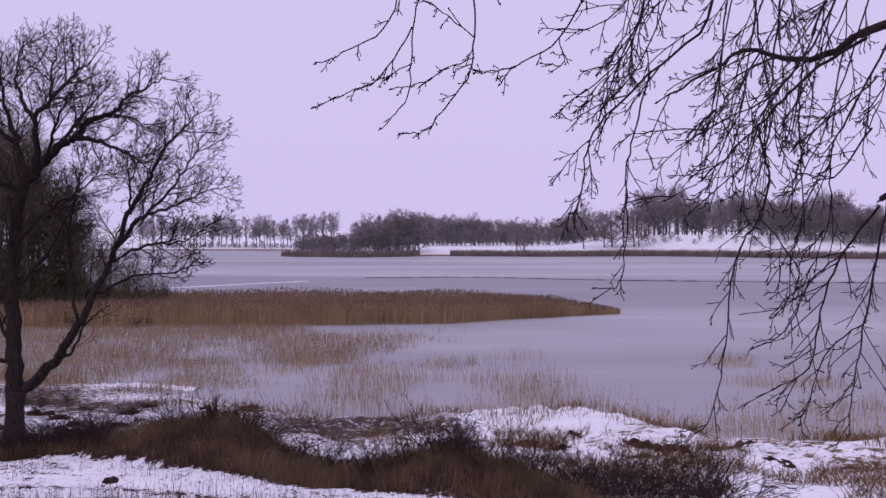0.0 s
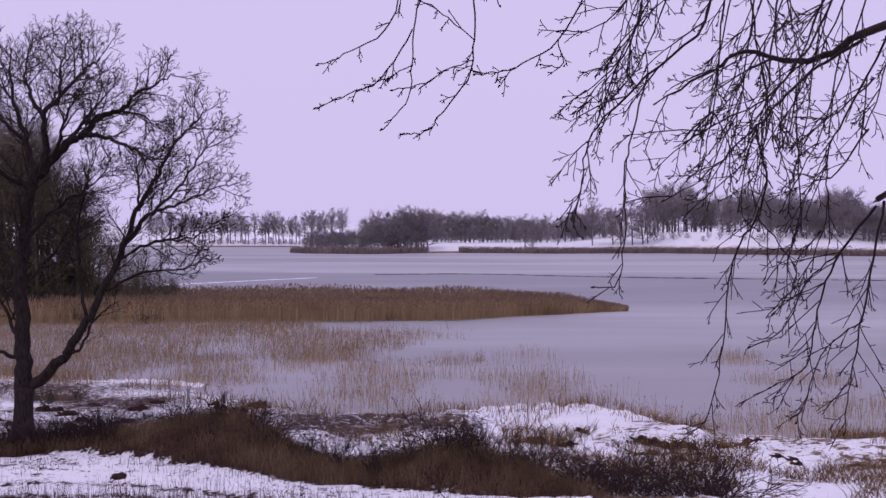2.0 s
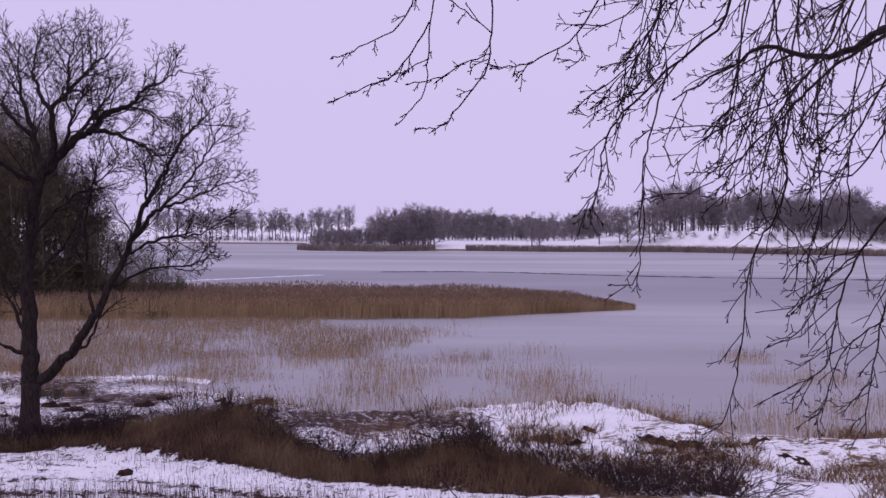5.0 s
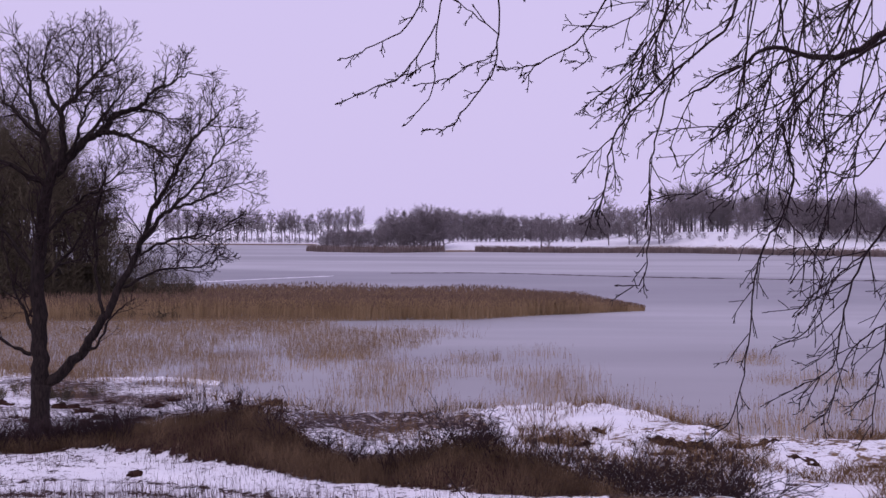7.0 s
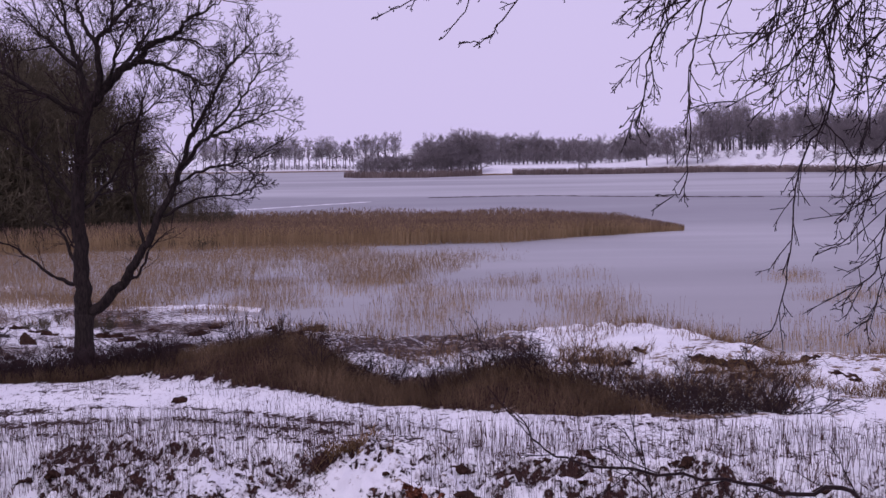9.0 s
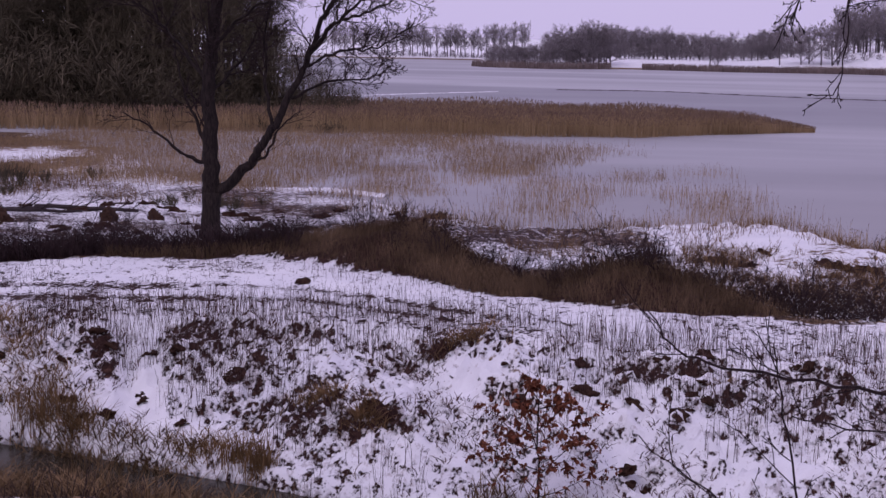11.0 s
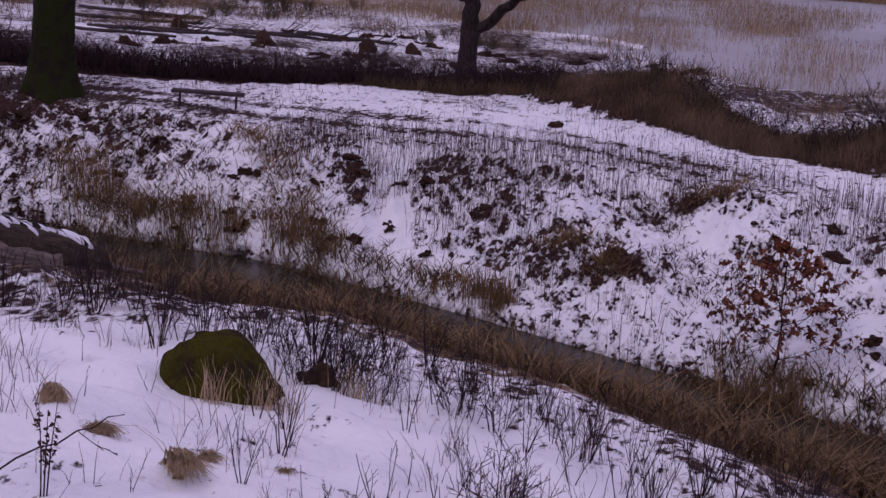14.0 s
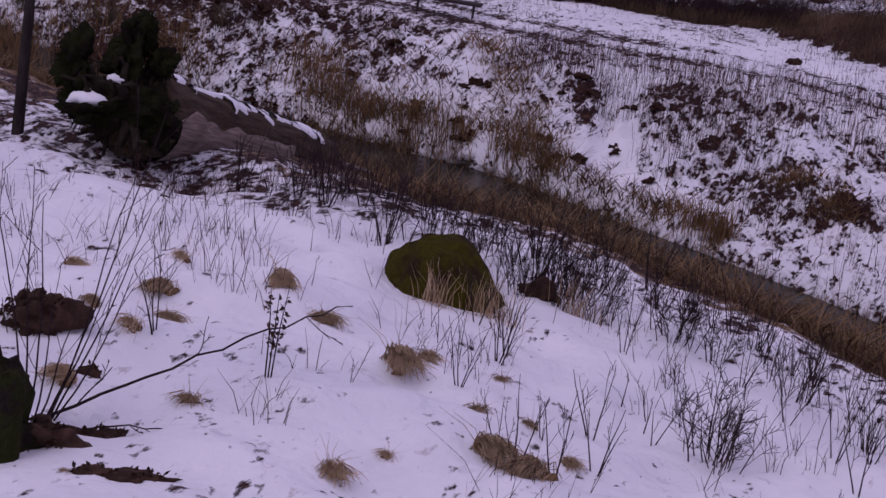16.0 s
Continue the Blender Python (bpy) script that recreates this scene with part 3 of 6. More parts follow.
def lake_tree():
    base = (-16.2, 63.4)
    t = thing("alder_tree", (*base, hz(*base) - 0.1), "bare dark alder tree with forked trunk on the snowy bank", "tree")
    rng = random.Random(5)
    trunk, twigs = Tubes(), Tubes()
    out = [trunk, twigs]
    spec = [(7, (6, 7), 42, 0.55, 0.10, 0.035, 4, 0.15), (5, (3, 4), 42, 0.62, 0.11, 0.03, 3, 0.15), (3, (1, 2), 40, 0.62, 0.13, 0.02, 3, 0.25), (2, 0, 40, 0.5, 0.15, 0.0, 3, 0.2)]
    spec2 = spec[1:]
    trunk.tube([Vector(p) for p in ((0, 0, -0.4), (0.02, 0, 0.1), (0, 0, 0.6), (0.02, 0, 1.3), (0.05, 0, 1.9))], [0.72, 0.5, 0.4, 0.36, 0.4], 12)

    def go(pts, r0, r1, kids, ln, sp=spec, lift=0.1, first=0.25):
        own = Tubes()
        r0 = r0 * 1.32
        limb([own], rng, pts, r0, r1, 0, ln, sp, lift, 7, first, wob=0.07)
        part("limb", own, BARK, t)
        hold = [twigs]
        ln, kids = ln * 1.4, int(kids * 1.1)
        limb_pts = smooth_line([Vector(p) for p in pts])
        n = len(limb_pts)
        for k in range(kids):
            s = first + (1 - first) * (k + rng.random()) / kids
            i = min(int(s * (n - 1)), n - 2)
            ax = (limb_pts[i + 1] - limb_pts[i]).normalized()
            side = ax.cross(rnd_dir(rng)).normalized()
            a = radians(46 + rng.uniform(-18, 18))
            d = ax * math.cos(a) + side * math.sin(a) + Vector((0, 0, lift))
            r = r0 + (r1 - r0) * s
            grow(hold, rng, limb_pts[i].copy(), d, ln * rng.uniform(0.6, 1.2) * (1.05 - 0.35 * s), max(0.022, min(r * 0.6, ln * 0.017)), 0, sp, 0.0088)

    # stem up to the fork
    go([(0, 0, 1.8), (0.0, 0.1, 3.6), (-0.12, 0.2, 6), (0.05, 0.1, 8.2), (0.45, 0, 10.0)], 0.28, 0.2, 11, 1.9, first=0.3)
    # heads of the fork
    go([(0.45, 0, 9.9), (0.95, -0.2, 10.8), (0.9, -0.4, 12.2), (1.6, -0.5, 12.9), (2.4, -0.5, 13.8), (3.0, -0.4, 14.3)], 0.14, 0.03, 14, 1.5)
    go([(0.9, -0.4, 12.1), (0.3, -0.2, 13.1), (0.0, 0.2, 13.9), (0.45, 0.3, 15.3)], 0.08, 0.02, 11, 1.4)
    go([(1.6, -0.5, 12.9), (1.5, -0.1, 14.0), (1.7, 0.2, 15.2)], 0.06, 0.02, 9, 1.3)
    go([(0.45, 0, 9.9), (0.0, 0.3, 11.5), (-0.5, 0.5, 13.0), (-0.6, 0.6, 14.8)], 0.13, 0.025, 13, 1.6)
    go([(0.0, 0.3, 11.3), (-1.3, 0.6, 12.4), (-2.4, 0.8, 13.6)], 0.08, 0.02, 10, 1.5)
    go([(0.3, 0, 9.4), (-1.4, -0.5, 10.4), (-3.2, -0.9, 11.4), (-4.4, -1.0, 12.2)], 0.10, 0.025, 12, 1.6)
    # great limb arching out from the fork
    go([(0.55, 0, 9.9), (1.5, 0.2, 11.0), (2.2, 0.3, 11.5), (2.9, 0.3, 12.2), (3.7, 0.2, 12.4), (4.2, 0.1, 13.0), (5.0, 0, 13.35), (5.8, 0, 13.8)], 0.17, 0.02, 17, 1.35)
    go([(2.2, 0.3, 11.5), (3.0, -0.3, 11.4), (3.9, -0.6, 11.1), (4.75, -0.8, 10.7), (5.3, -0.9, 10.2)], 0.09, 0.02, 11, 1.2)
    go([(3.5, 0.2, 12.4), (4.5, 0.6, 12.2), (5.1, 0.8, 11.7)], 0.05, 0.015, 8, 1.1)
    go([(1.5, 0.2, 11.0), (2.2, 1.2, 12.2), (2.9, 2.0, 13.4)], 0.08, 0.02, 10, 1.4)
    go([(1.2, 0, 10.6), (1.9, -1.4, 11.8), (2.6, -2.4, 13.0)], 0.07, 0.02, 9, 1.4)
    # low right-hand stem and its limbs
    go([(0.1, 0, 1.75), (1.34, -0.2, 2.8), (1.96, -0.3, 3.65), (2.6, -0.3, 4.6), (3.3, -0.2, 6.0), (3.8, 0, 7.2), (4.4, 0.1, 8.85), (5.1, 0.2, 10.0), (5.8, 0.3, 11.3), (6.5, 0.4, 12.0), (6.9, 0.4, 12.5)], 0.18, 0.02, 20, 1.35, first=0.38)
    go([(3.9, 0, 7.5), (4.7, -0.5, 8.3), (5.1, -0.6, 8.6), (6.0, -0.8, 9.5), (6.9, -0.9, 10.7), (7.3, -0.9, 11.6)], 0.08, 0.018, 14, 1.2)
    go([(5.2, -0.6, 8.6), (6.2, -0.5, 8.9), (7.1, -0.4, 9.4), (8.1, -0.3, 9.6)], 0.05, 0.015, 10, 1.0)
    go([(3.6, 0, 6.8), (4.9, 0.5, 7.4), (6.3, 0.8, 7.6), (7.7, 0.9, 8.5)], 0.06, 0.015, 12, 1.1)
    go([(3.2, -0.2, 5.6), (4.6, -0.6, 6.2), (6.2, -0.8, 6.4), (7.2, -0.9, 6.9)], 0.05, 0.015, 10, 1.0)
    go([(4.4, 0.1, 8.6), (4.3, 0.6, 9.8), (4.6, 0.9, 11.0)], 0.05, 0.015, 9, 1.1)
    go([(2.5, -0.3, 4.4), (2.1, 0.1, 6.3), (2.1, 0.3, 8.3), (2.4, 0.3, 9.7), (2.75, 0.2, 11)], 0.06, 0.015, 12, 1.2)
    go([(1.5, -0.2, 3.0), (2.3, -0.5, 3.5), (2.9, -0.6, 4.6), (3.8, -0.8, 5.2)], 0.06, 0.015, 6, 0.9, spec2)
    # lesser limbs of the main stem
    go([(0.0, 0, 3.0), (-0.9, -0.1, 3.3), (-2.2, -0.3, 4.3), (-3.4, -0.3, 4.9)], 0.08, 0.02, 6, 1.0, spec2, first=0.5)
    go([(-0.1, 0, 3.2), (-0.5, 0.2, 4.4), (-1.1, 0.4, 5.6), (-1.6, 0.4, 7.6)], 0.08, 0.02, 8, 1.3, spec2, first=0.3)
    go([(-0.1, 0, 6.0), (-1.4, 0.4, 7.6), (-2.8, 0.8, 8.8), (-3.8, 0.9, 9.6)], 0.07, 0.02, 11, 1.4)
    go([(0.1, 0, 7.4), (1.3, -0.5, 8.6), (2.6, -0.8, 9.4), (3.6, -0.9, 10.2)], 0.06, 0.018, 11, 1.3)
    go([(-0.1, 0, 5.6), (1.0, 0.8, 7.0), (1.8, 1.4, 8.8)], 0.06, 0.02, 9, 1.3)
    part("trunk", trunk, BARK, t)
    part("crown", twigs, TWIG, t)


def overhang_tree():
    base = (4.6, 5.0)
    z0 = hz(*base)
    t = thing("beech_tree", (*base, z0 - 0.1), "bare tree with drooping dark twigs over the bank", "tree")
    rng = random.Random(11)
    trunk, twigs = Tubes(), Tubes()
    off = Vector((base[0], base[1], z0 - 0.1))
    trunk.tube([Vector((0, 0, -0.3)), Vector((0, 0, 0.3)), Vector((0.05, 0, 2)), Vector((0, 0.1, 4.5)), Vector((0.1, 0.2, 8))], [0.5, 0.34, 0.28, 0.24, 0.15], 12)
    spur = [(6, (4, 5), 34, 0.5, 0.09, -0.07, 4, 0.2), (4, (2, 3), 40, 0.5, 0.1, -0.03, 3, 0.25), (2, (0, 2), 46, 0.5, 0.1, 0.03, 3, 0.4), (1, 0, 45, 0.5, 0.1, 0.0, 3, 0.3)]
    spur2 = spur[1:]

    def go(pts, r0, r1, kids, ln, sp=spur, dy=0.0, lift=-0.05, first=0.15):
        n = len(pts)
        q = []
        for i, (x, z) in enumerate(pts):
            dist = 6.5 + dy + 0.25 * math.sin(3 * i / n + 5 * dy)
            k = dist / 6.5
            q.append(Vector((x * k, dist, 8.5 + (z - 8.5) * k)) - off)
        own = Tubes()
        if r0 < 0.02:
            r0, r1 = r0 * 0.62, 0.0022
        limb([own], rng, q, r0, r1, 0, 0, sp, 0, 6, wob=0.006)
        part("limb", own, NEARTWIG, t)
        fine = smooth_line(q)
        m = len(fine)
        for k in range(kids):
            s = first + (1 - first) * (k + rng.random()) / kids
            i = min(int(s * (m - 1)), m - 2)
            ax = (fine[i + 1] - fine[i]).normalized()
            side = ax.cross(rnd_dir(rng)).normalized()
            a = radians(40 + rng.uniform(-16, 16))
            d = ax * math.cos(a) + side * math.sin(a) + Vector((-0.2, 0, lift * 4))
            grow([twigs], rng, fine[i].copy(), d, ln * rng.uniform(0.6, 1.3) * (1.15 - 0.5 * s), max(0.0026, min(0.0042, (r0 + (r1 - r0) * s) * 0.7)), 0, sp, 0.0019)
        # a knobbly bud at the tip
        twigs.tube([fine[-1], fine[-1] + (fine[-1] - fine[-2]).normalized() * 0.015], [0.005, 0.002], 4)

    # limbs reaching over from the trunk
    go([(4.6, 8.6), (3.4, 9.25), (2.4, 9.45), (1.68, 9.29), (1.52, 9.2), (1.35, 9.16), (1.18, 9.2), (1.05, 9.13), (0.83, 9.0)], 0.03, 0.003, 7, 0.36, first=0.45)
    go([(4.6, 9.2), (3.2, 9.6), (2.01, 9.62), (1.46, 9.68), (0.81, 9.7), (0.27, 9.62), (-0.23, 9.54)], 0.045, 0.007, 6, 0.25, dy=-0.2)
    go([(4.6, 8.2), (3.2, 8.9), (2.3, 8.95), (1.69, 8.62)], 0.04, 0.012, 5, 0.3, dy=0.15)
    go([(1.64, 9.25), (1.43, 9.12), (1.32, 9.01), (1.22, 8.91), (1.11, 8.8), (1.0, 8.7), (0.86, 8.62)], 0.012, 0.003, 6, 0.34, dy=0.05)
    go([(1.22, 8.91), (1.26, 8.69), (1.22, 8.55), (1.15, 8.44), (1.11, 8.27), (1.09, 8.05), (1.04, 7.78), (0.96, 7.71)], 0.009, 0.0025, 15, 0.2, spur2, 0.05)
    go([(1.05, 9.7), (1.02, 9.32), (0.8, 9.11), (0.6, 8.91), (0.55, 8.78), (0.53, 8.64), (0.45, 8.55)], 0.010, 0.0025, 9, 0.26, dy=-0.15)
    go([(0.8, 9.11), (0.73, 8.84), (0.71, 8.73), (0.71, 8.51), (0.68, 8.3), (0.59, 8.28)], 0.006, 0.0025, 8, 0.13, spur2, -0.15)
    go([(1.39, 9.15), (1.38, 8.92), (1.39, 8.62), (1.37, 8.47), (1.26, 8.3)], 0.006, 0.0025, 9, 0.2, spur2, 0.1)
    go([(1.22, 8.55), (1.33, 8.43), (1.38, 8.31), (1.27, 8.17)], 0.005, 0.0025, 8, 0.17, spur2, 0.05)
    go([(1.69, 8.6), (1.53, 8.38), (1.46, 8.19), (1.42, 7.97), (1.28, 7.89)], 0.010, 0.003, 15, 0.24, spur2, 0.15)
    go([(1.55, 8.42), (1.42, 8.3), (1.33, 8.12), (1.2, 8.05)], 0.006, 0.0025, 9, 0.18, spur2, 0.15)
    go([(1.64, 8.15), (1.5, 8.05), (1.42, 7.85), (1.38, 7.75)], 0.006, 0.0025, 9, 0.16, spur2, 0.2)
    go([(1.72, 8.62), (1.67, 8.34), (1.62, 8.08), (1.59, 7.91), (1.57, 7.71)], 0.010, 0.003, 15, 0.2, spur2, 0.2)
    go([(0.86, 9.7), (0.73, 9.24), (0.64, 9.12), (0.61, 8.99)], 0.006, 0.0025, 9, 0.22, dy=-0.25)
    go([(1.18, 9.7), (1.22, 9.25), (1.27, 8.99), (1.3, 8.8)], 0.008, 0.0025, 6, 0.36, dy=-0.1)
    go([(1.36, 9.7), (1.28, 9.21), (1.26, 9.0), (1.15, 8.7)], 0.008, 0.0025, 6, 0.36, dy=-0.2)
    go([(1.6, 9.7), (1.5, 9.35), (1.3, 9.05), (1.12, 8.95), (0.95, 8.85)], 0.009, 0.0025, 8, 0.34, dy=-0.3)
    go([(1.75, 9.3), (1.6, 9.0), (1.5, 8.8), (1.5, 8.6), (1.44, 8.35)], 0.008, 0.0025, 8, 0.3, dy=-0.1)
    go([(1.68, 9.1), (1.52, 8.96), (1.40, 8.94)], 0.007, 0.0025, 6, 0.2, dy=0.2)
    go([(1.66, 8.9), (1.51, 8.71), (1.36, 8.73)], 0.007, 0.0025, 6, 0.18, spur2, 0.1)
    # loose hanging strands
    for k in range(13):
        x, z = 0.8 + 1.1 * (k + rng.random()) / 13, 9.67
        ln = rng.uniform(0.65, 1.25)
        sx_ = rng.uniform(-0.55, -0.1)
        go([(x, z), (x + sx_ * ln * 0.25, z - ln * 0.25), (x + sx_ * ln * 0.6, z - ln * 0.62), (x + sx_ * ln, z - ln * rng.uniform(0.8, 1.0))], 0.007, 0.0025, 5, 0.2, dy=rng.uniform(-0.4, 0.3), first=0.3)
    # thin outer limb with single long twigs
    go([(-0.1, 9.58), (-0.15, 9.49), (-0.23, 9.28), (-0.39, 9.19), (-0.49, 9.15)], 0.006, 0.0025, 6, 0.09, spur2, -0.2)
    go([(-0.02, 9.58), (-0.06, 9.49), (-0.12, 9.29), (-0.12, 9.15), (-0.15, 9.0), (-0.24, 8.9)], 0.006, 0.0025, 3, 0.07, spur2, -0.2, first=0.4)
    go([(-0.12, 9.29), (-0.24, 9.1), (-0.34, 9.05), (-0.5, 8.98)], 0.005, 0.0025, 6, 0.075, spur2, -0.2)
    go([(-0.12, 9.15), (-0.24, 9.09), (-0.34, 9.05)], 0.004, 0.0025, 4, 0.06, spur2, -0.2)
    go([(0.12, 9.6), (0.12, 9.49), (0.12, 9.25), (0.09, 9.09), (-0.01, 8.96), (-0.06, 8.89), (-0.15, 8.88)], 0.007, 0.0025, 9, 0.085, spur2, -0.2, first=0.35)
    go([(0.12, 9.17), (-0.0, 9.12), (-0.09, 9.07), (-0.2, 9.05)], 0.004, 0.0025, 6, 0.07, spur2, -0.2)
    go([(0.12, 9.25), (0.0, 9.35), (-0.12, 9.42)], 0.004, 0.0025, 5, 0.1, spur2, -0.2)
    go([(0.57, 9.7), (0.57, 9.49), (0.45, 9.25), (0.28, 9.14), (0.22, 9.07)], 0.007, 0.0025, 6, 0.09, spur2, -0.2)
    go([(0.45, 9.25), (0.47, 9.15), (0.38, 9.15)], 0.004, 0.0025, 4, 0.09, spur2, -0.2)
    go([(0.28, 9.14), (0.2, 9.12), (0.12, 9.11)], 0.004, 0.0025, 4, 0.08, spur2, -0.2)
    go([(0.3, 9.62), (0.2, 9.48), (0.22, 9.38)], 0.005, 0.0025, 5, 0.1, spur2, -0.2)
    go([(0.9, 9.7), (0.75, 9.45), (0.6, 9.3), (0.45, 9.28)], 0.006, 0.0025, 8, 0.18, spur2, -0.25)
    part("trunk", trunk, BARK, t)
    part("crown", twigs, NEARTWIG, t)


def young_tree(base, stems, label, seed):
    z0 = hz(*base)
    t = thing("young_tree", (*base, z0 - 0.05), label, "sapling", "young trees on the brow")
    rng = random.Random(seed)
    stem, twigs = Tubes(), Tubes()
    sp = [(4, (1, 3), 42, 0.45, 0.14, 0.05, 3, 0.2), (3, (0, 2), 40, 0.5, 0.14, 0.05, 3, 0.3), (2, 0, 40, 0.5, 0.1, 0, 3, 0.3)]
    off = Vector((*base, z0 - 0.05))
    for pts, r0, kids, ln in stems:
        q = [Vector(p) - off for p in pts]
        limb([stem], rng, q, r0, 0.003, 0, 0, sp, 0, 5, wob=0.015)
        fine = smooth_line(q)
        for k in range(kids):
            s = 0.25 + 0.75 * (k + rng.random()) / kids
            i = min(int(s * (len(fine) - 1)), len(fine) - 2)
            ax = (fine[i + 1] - fine[i]).normalized()
            d = ax * 0.75 + ax.cross(rnd_dir(rng)).normalized() * 0.65
            grow([twigs], rng, fine[i].copy(), d, ln * rng.uniform(0.5, 1.3), 0.004, 0, sp, 0.0025)
    part("stem", stem, NEARTWIG, t)
    part("crown", twigs, NEARTWIG, t)


lake_tree()
overhang_tree()
young_tree((1.0, 8.6), [([(1.0, 8.6, 3.9), (0.93, 8.5, 5.2), (0.83, 8.5, 6.1), (0.71, 8.5, 6.71), (0.67, 8.5, 6.99)], 0.012, 8, 0.35),
                        ([(1.05, 8.6, 3.9), (0.95, 8.5, 5.6), (0.6, 8.5, 6.05), (0.44, 8.5, 6.16), (0.0, 8.5, 6.47)], 0.012, 8, 0.3)], "thin bare sapling with dark stems in the snow", 3)
young_tree((2.5, 8.6), [([(2.5, 8.6, 3.8), (2.3, 8.5, 5.4), (1.83, 8.5, 6.62), (1.46, 8.5, 6.7), (0.99, 8.5, 6.78), (0.42, 8.5, 6.85), (0.16, 8.5, 6.96), (0.04, 8.5, 7.13)], 0.02, 9, 0.3),
                        ([(2.4, 8.6, 4.6), (1.9, 8.5, 6.1), (1.61, 8.5, 6.5), (1.13, 8.5, 6.55), (0.77, 8.5, 6.6)], 0.012, 9, 0.28)], "bare sapling with one long arching branch", 4)


# ---- oak with the mossy trunk, by the bench ----
def old_oak():
    b = (-20.0, 37.3)
    z0 = hz(*b)
    t = thing("oak_tree", (*b, z0 - 0.1), "old oak with thick mossy trunk beside the path", "tree")
    rng = random.Random(21)
    bm = bmesh.new()
    rings = []
    for k, (z, r) in enumerate([(-0.3, 0.85), (0.1, 0.7), (0.5, 0.58), (1.2, 0.52), (2.2, 0.5), (3.4, 0.5), (5.0, 0.46), (6.5, 0.4)]):
        ring = []
        for i in range(22):
            a = 2 * math.pi * i / 22
            lob = 1 + (0.22 * max(0, math.sin(a * 5 + 1)) * max(0, 1 - z) + 0.05 * math.sin(a * 7 + z))
            ring.append(bm.verts.new((r * lob * math.cos(a), r * lob * math.sin(a), z)))
        rings.append(ring)
    for a, c in zip(rings, rings[1:]):
        for i in range(22):
            bm.faces.new((a[i], a[(i + 1) % 22], c[(i + 1) % 22], c[i]))
    for f in bm.faces:
        f.smooth = True
    part("trunk", bm, MOSSBARK, t)
    limbs, twigs = Tubes(), Tubes()
    sp = [(5, (4, 6), 42, 0.5, 0.15, 0.05, 5, 0.3), (4, (3, 5), 42, 0.5, 0.18, 0.02, 4, 0.2), (3, 3, 40, 0.5, 0.2, 0, 3, 0.2)]
    for a in range(5):
        d = Vector((math.cos(a * 1.26), math.sin(a * 1.26), 1.5))
        grow([limbs, twigs], rng, Vector((0, 0, 6.2)), d, 5.0, 0.2, 0, sp, 0.008)
    low = Tubes()
    grow([low, twigs], rng, Vector((-0.2, 0, 2.9)), Vector((-1, -0.2, 0.25)), 3.4, 0.13, 0, sp, 0.008)
    part("limb", limbs, MOSSBARK, t)
    part("limb", low, MOSSBARK, t)
    part("crown", twigs, TWIG, t)


old_oak()


# ---- far woods ----
def bushy(rng, tall, r, spread, first, limbs_, subs, sprays, width, reach=0.5):
    """A bare tree: trunk and limbs as tubes, the outer twigs as sprays of thin blades."""
    trunk, mid, twigs = Tubes(), Tubes(), Tubes()
    sp = [(6, limbs_, spread, reach, 0.06, 0.02, 5, first), (4, subs, 42, 0.5, 0.16, 0.05, 3, 0.15), (2, 0, 40, 0.5, 0.2, 0.04, 3, 0.2)]
    grow([trunk, trunk, mid], rng, Vector((0, 0, -0.4)), Vector((0, 0, 1)), tall, r, 0, sp, width * 0.6)
    n = len(mid.v) // 9
    for k in range(n):
        a, c = mid.v[9 * k], mid.v[9 * k + 8]
        ax = (c - a)
        ln = ax.length
        ax.normalize()
        for j in range(sprays):
            p = a.lerp(c, 0.15 + 0.85 * rng.random())
            d = (ax * 0.7 + rnd_dir(rng) * 0.8 + Vector((0, 0, 0.15))).normalized()
            twigs.blade(p, p + d * ln * rng.uniform(0.5, 1.1), width * rng.uniform(0.6, 1.2), d.cross(rnd_dir(rng)).normalized())
    twigs.v += mid.v
    base = len(twigs.v) - len(mid.v)
    twigs.f += [tuple(i + base for i in f) for f in mid.f]
    return trunk, twigs


def far_tree_kinds():
    shapes = [(13.5, 44, 0.26, 0.5), (14, 36, 0.22, 0.46), (13, 52, 0.3, 0.52), (14, 38, 0.34, 0.44), (12.5, 50, 0.06, 0.55), (11.5, 58, 0.04, 0.55)]
    return [bushy(random.Random(100 + s), h, 0.3, spread, first, (12, 14), (6, 7), 12 if s > 3 else 9, 0.055, reach) for s, (h, spread, first, reach) in enumerate(shapes)]


def wood_kinds():
    shapes = [(12, 42, 0.12, 0.5), (12, 50, 0.08, 0.52), (13, 40, 0.25, 0.45), (13, 34, 0.3, 0.42)]
    return [bushy(random.Random(200 + s), h, 0.22, spread, first, (12, 14), (6, 8), 9, 0.018, reach) for s, (h, spread, first, reach) in enumerate(shapes)]


def plant_all(kinds, bark, twigmat, name, label, category, group, spots):
    """spots: x, y, height factor, kind. Builds one of each kind and copies it."""
    made = {}
    rng = random.Random(len(spots))
    for x, y, s, k in spots:
        m = pose(x, y, max(hz(x, y), 0.0) - 0.1, 0, 0, rng.uniform(0, 360)) @ Matrix.Diagonal((s * rng.uniform(0.9, 1.15), s * rng.uniform(0.9, 1.15), s, 1))
        if k not in made:
            ob = thing(name, (0, 0, 0), label, category, group)
            part("trunk", kinds[k][0], bark, ob)
            part("crown", kinds[k][1], twigmat, ob)
            ob.matrix_basis = m
            made[k] = ob
        else:
            ob = copy_thing(made[k], Matrix())
            ob.matrix_basis = m


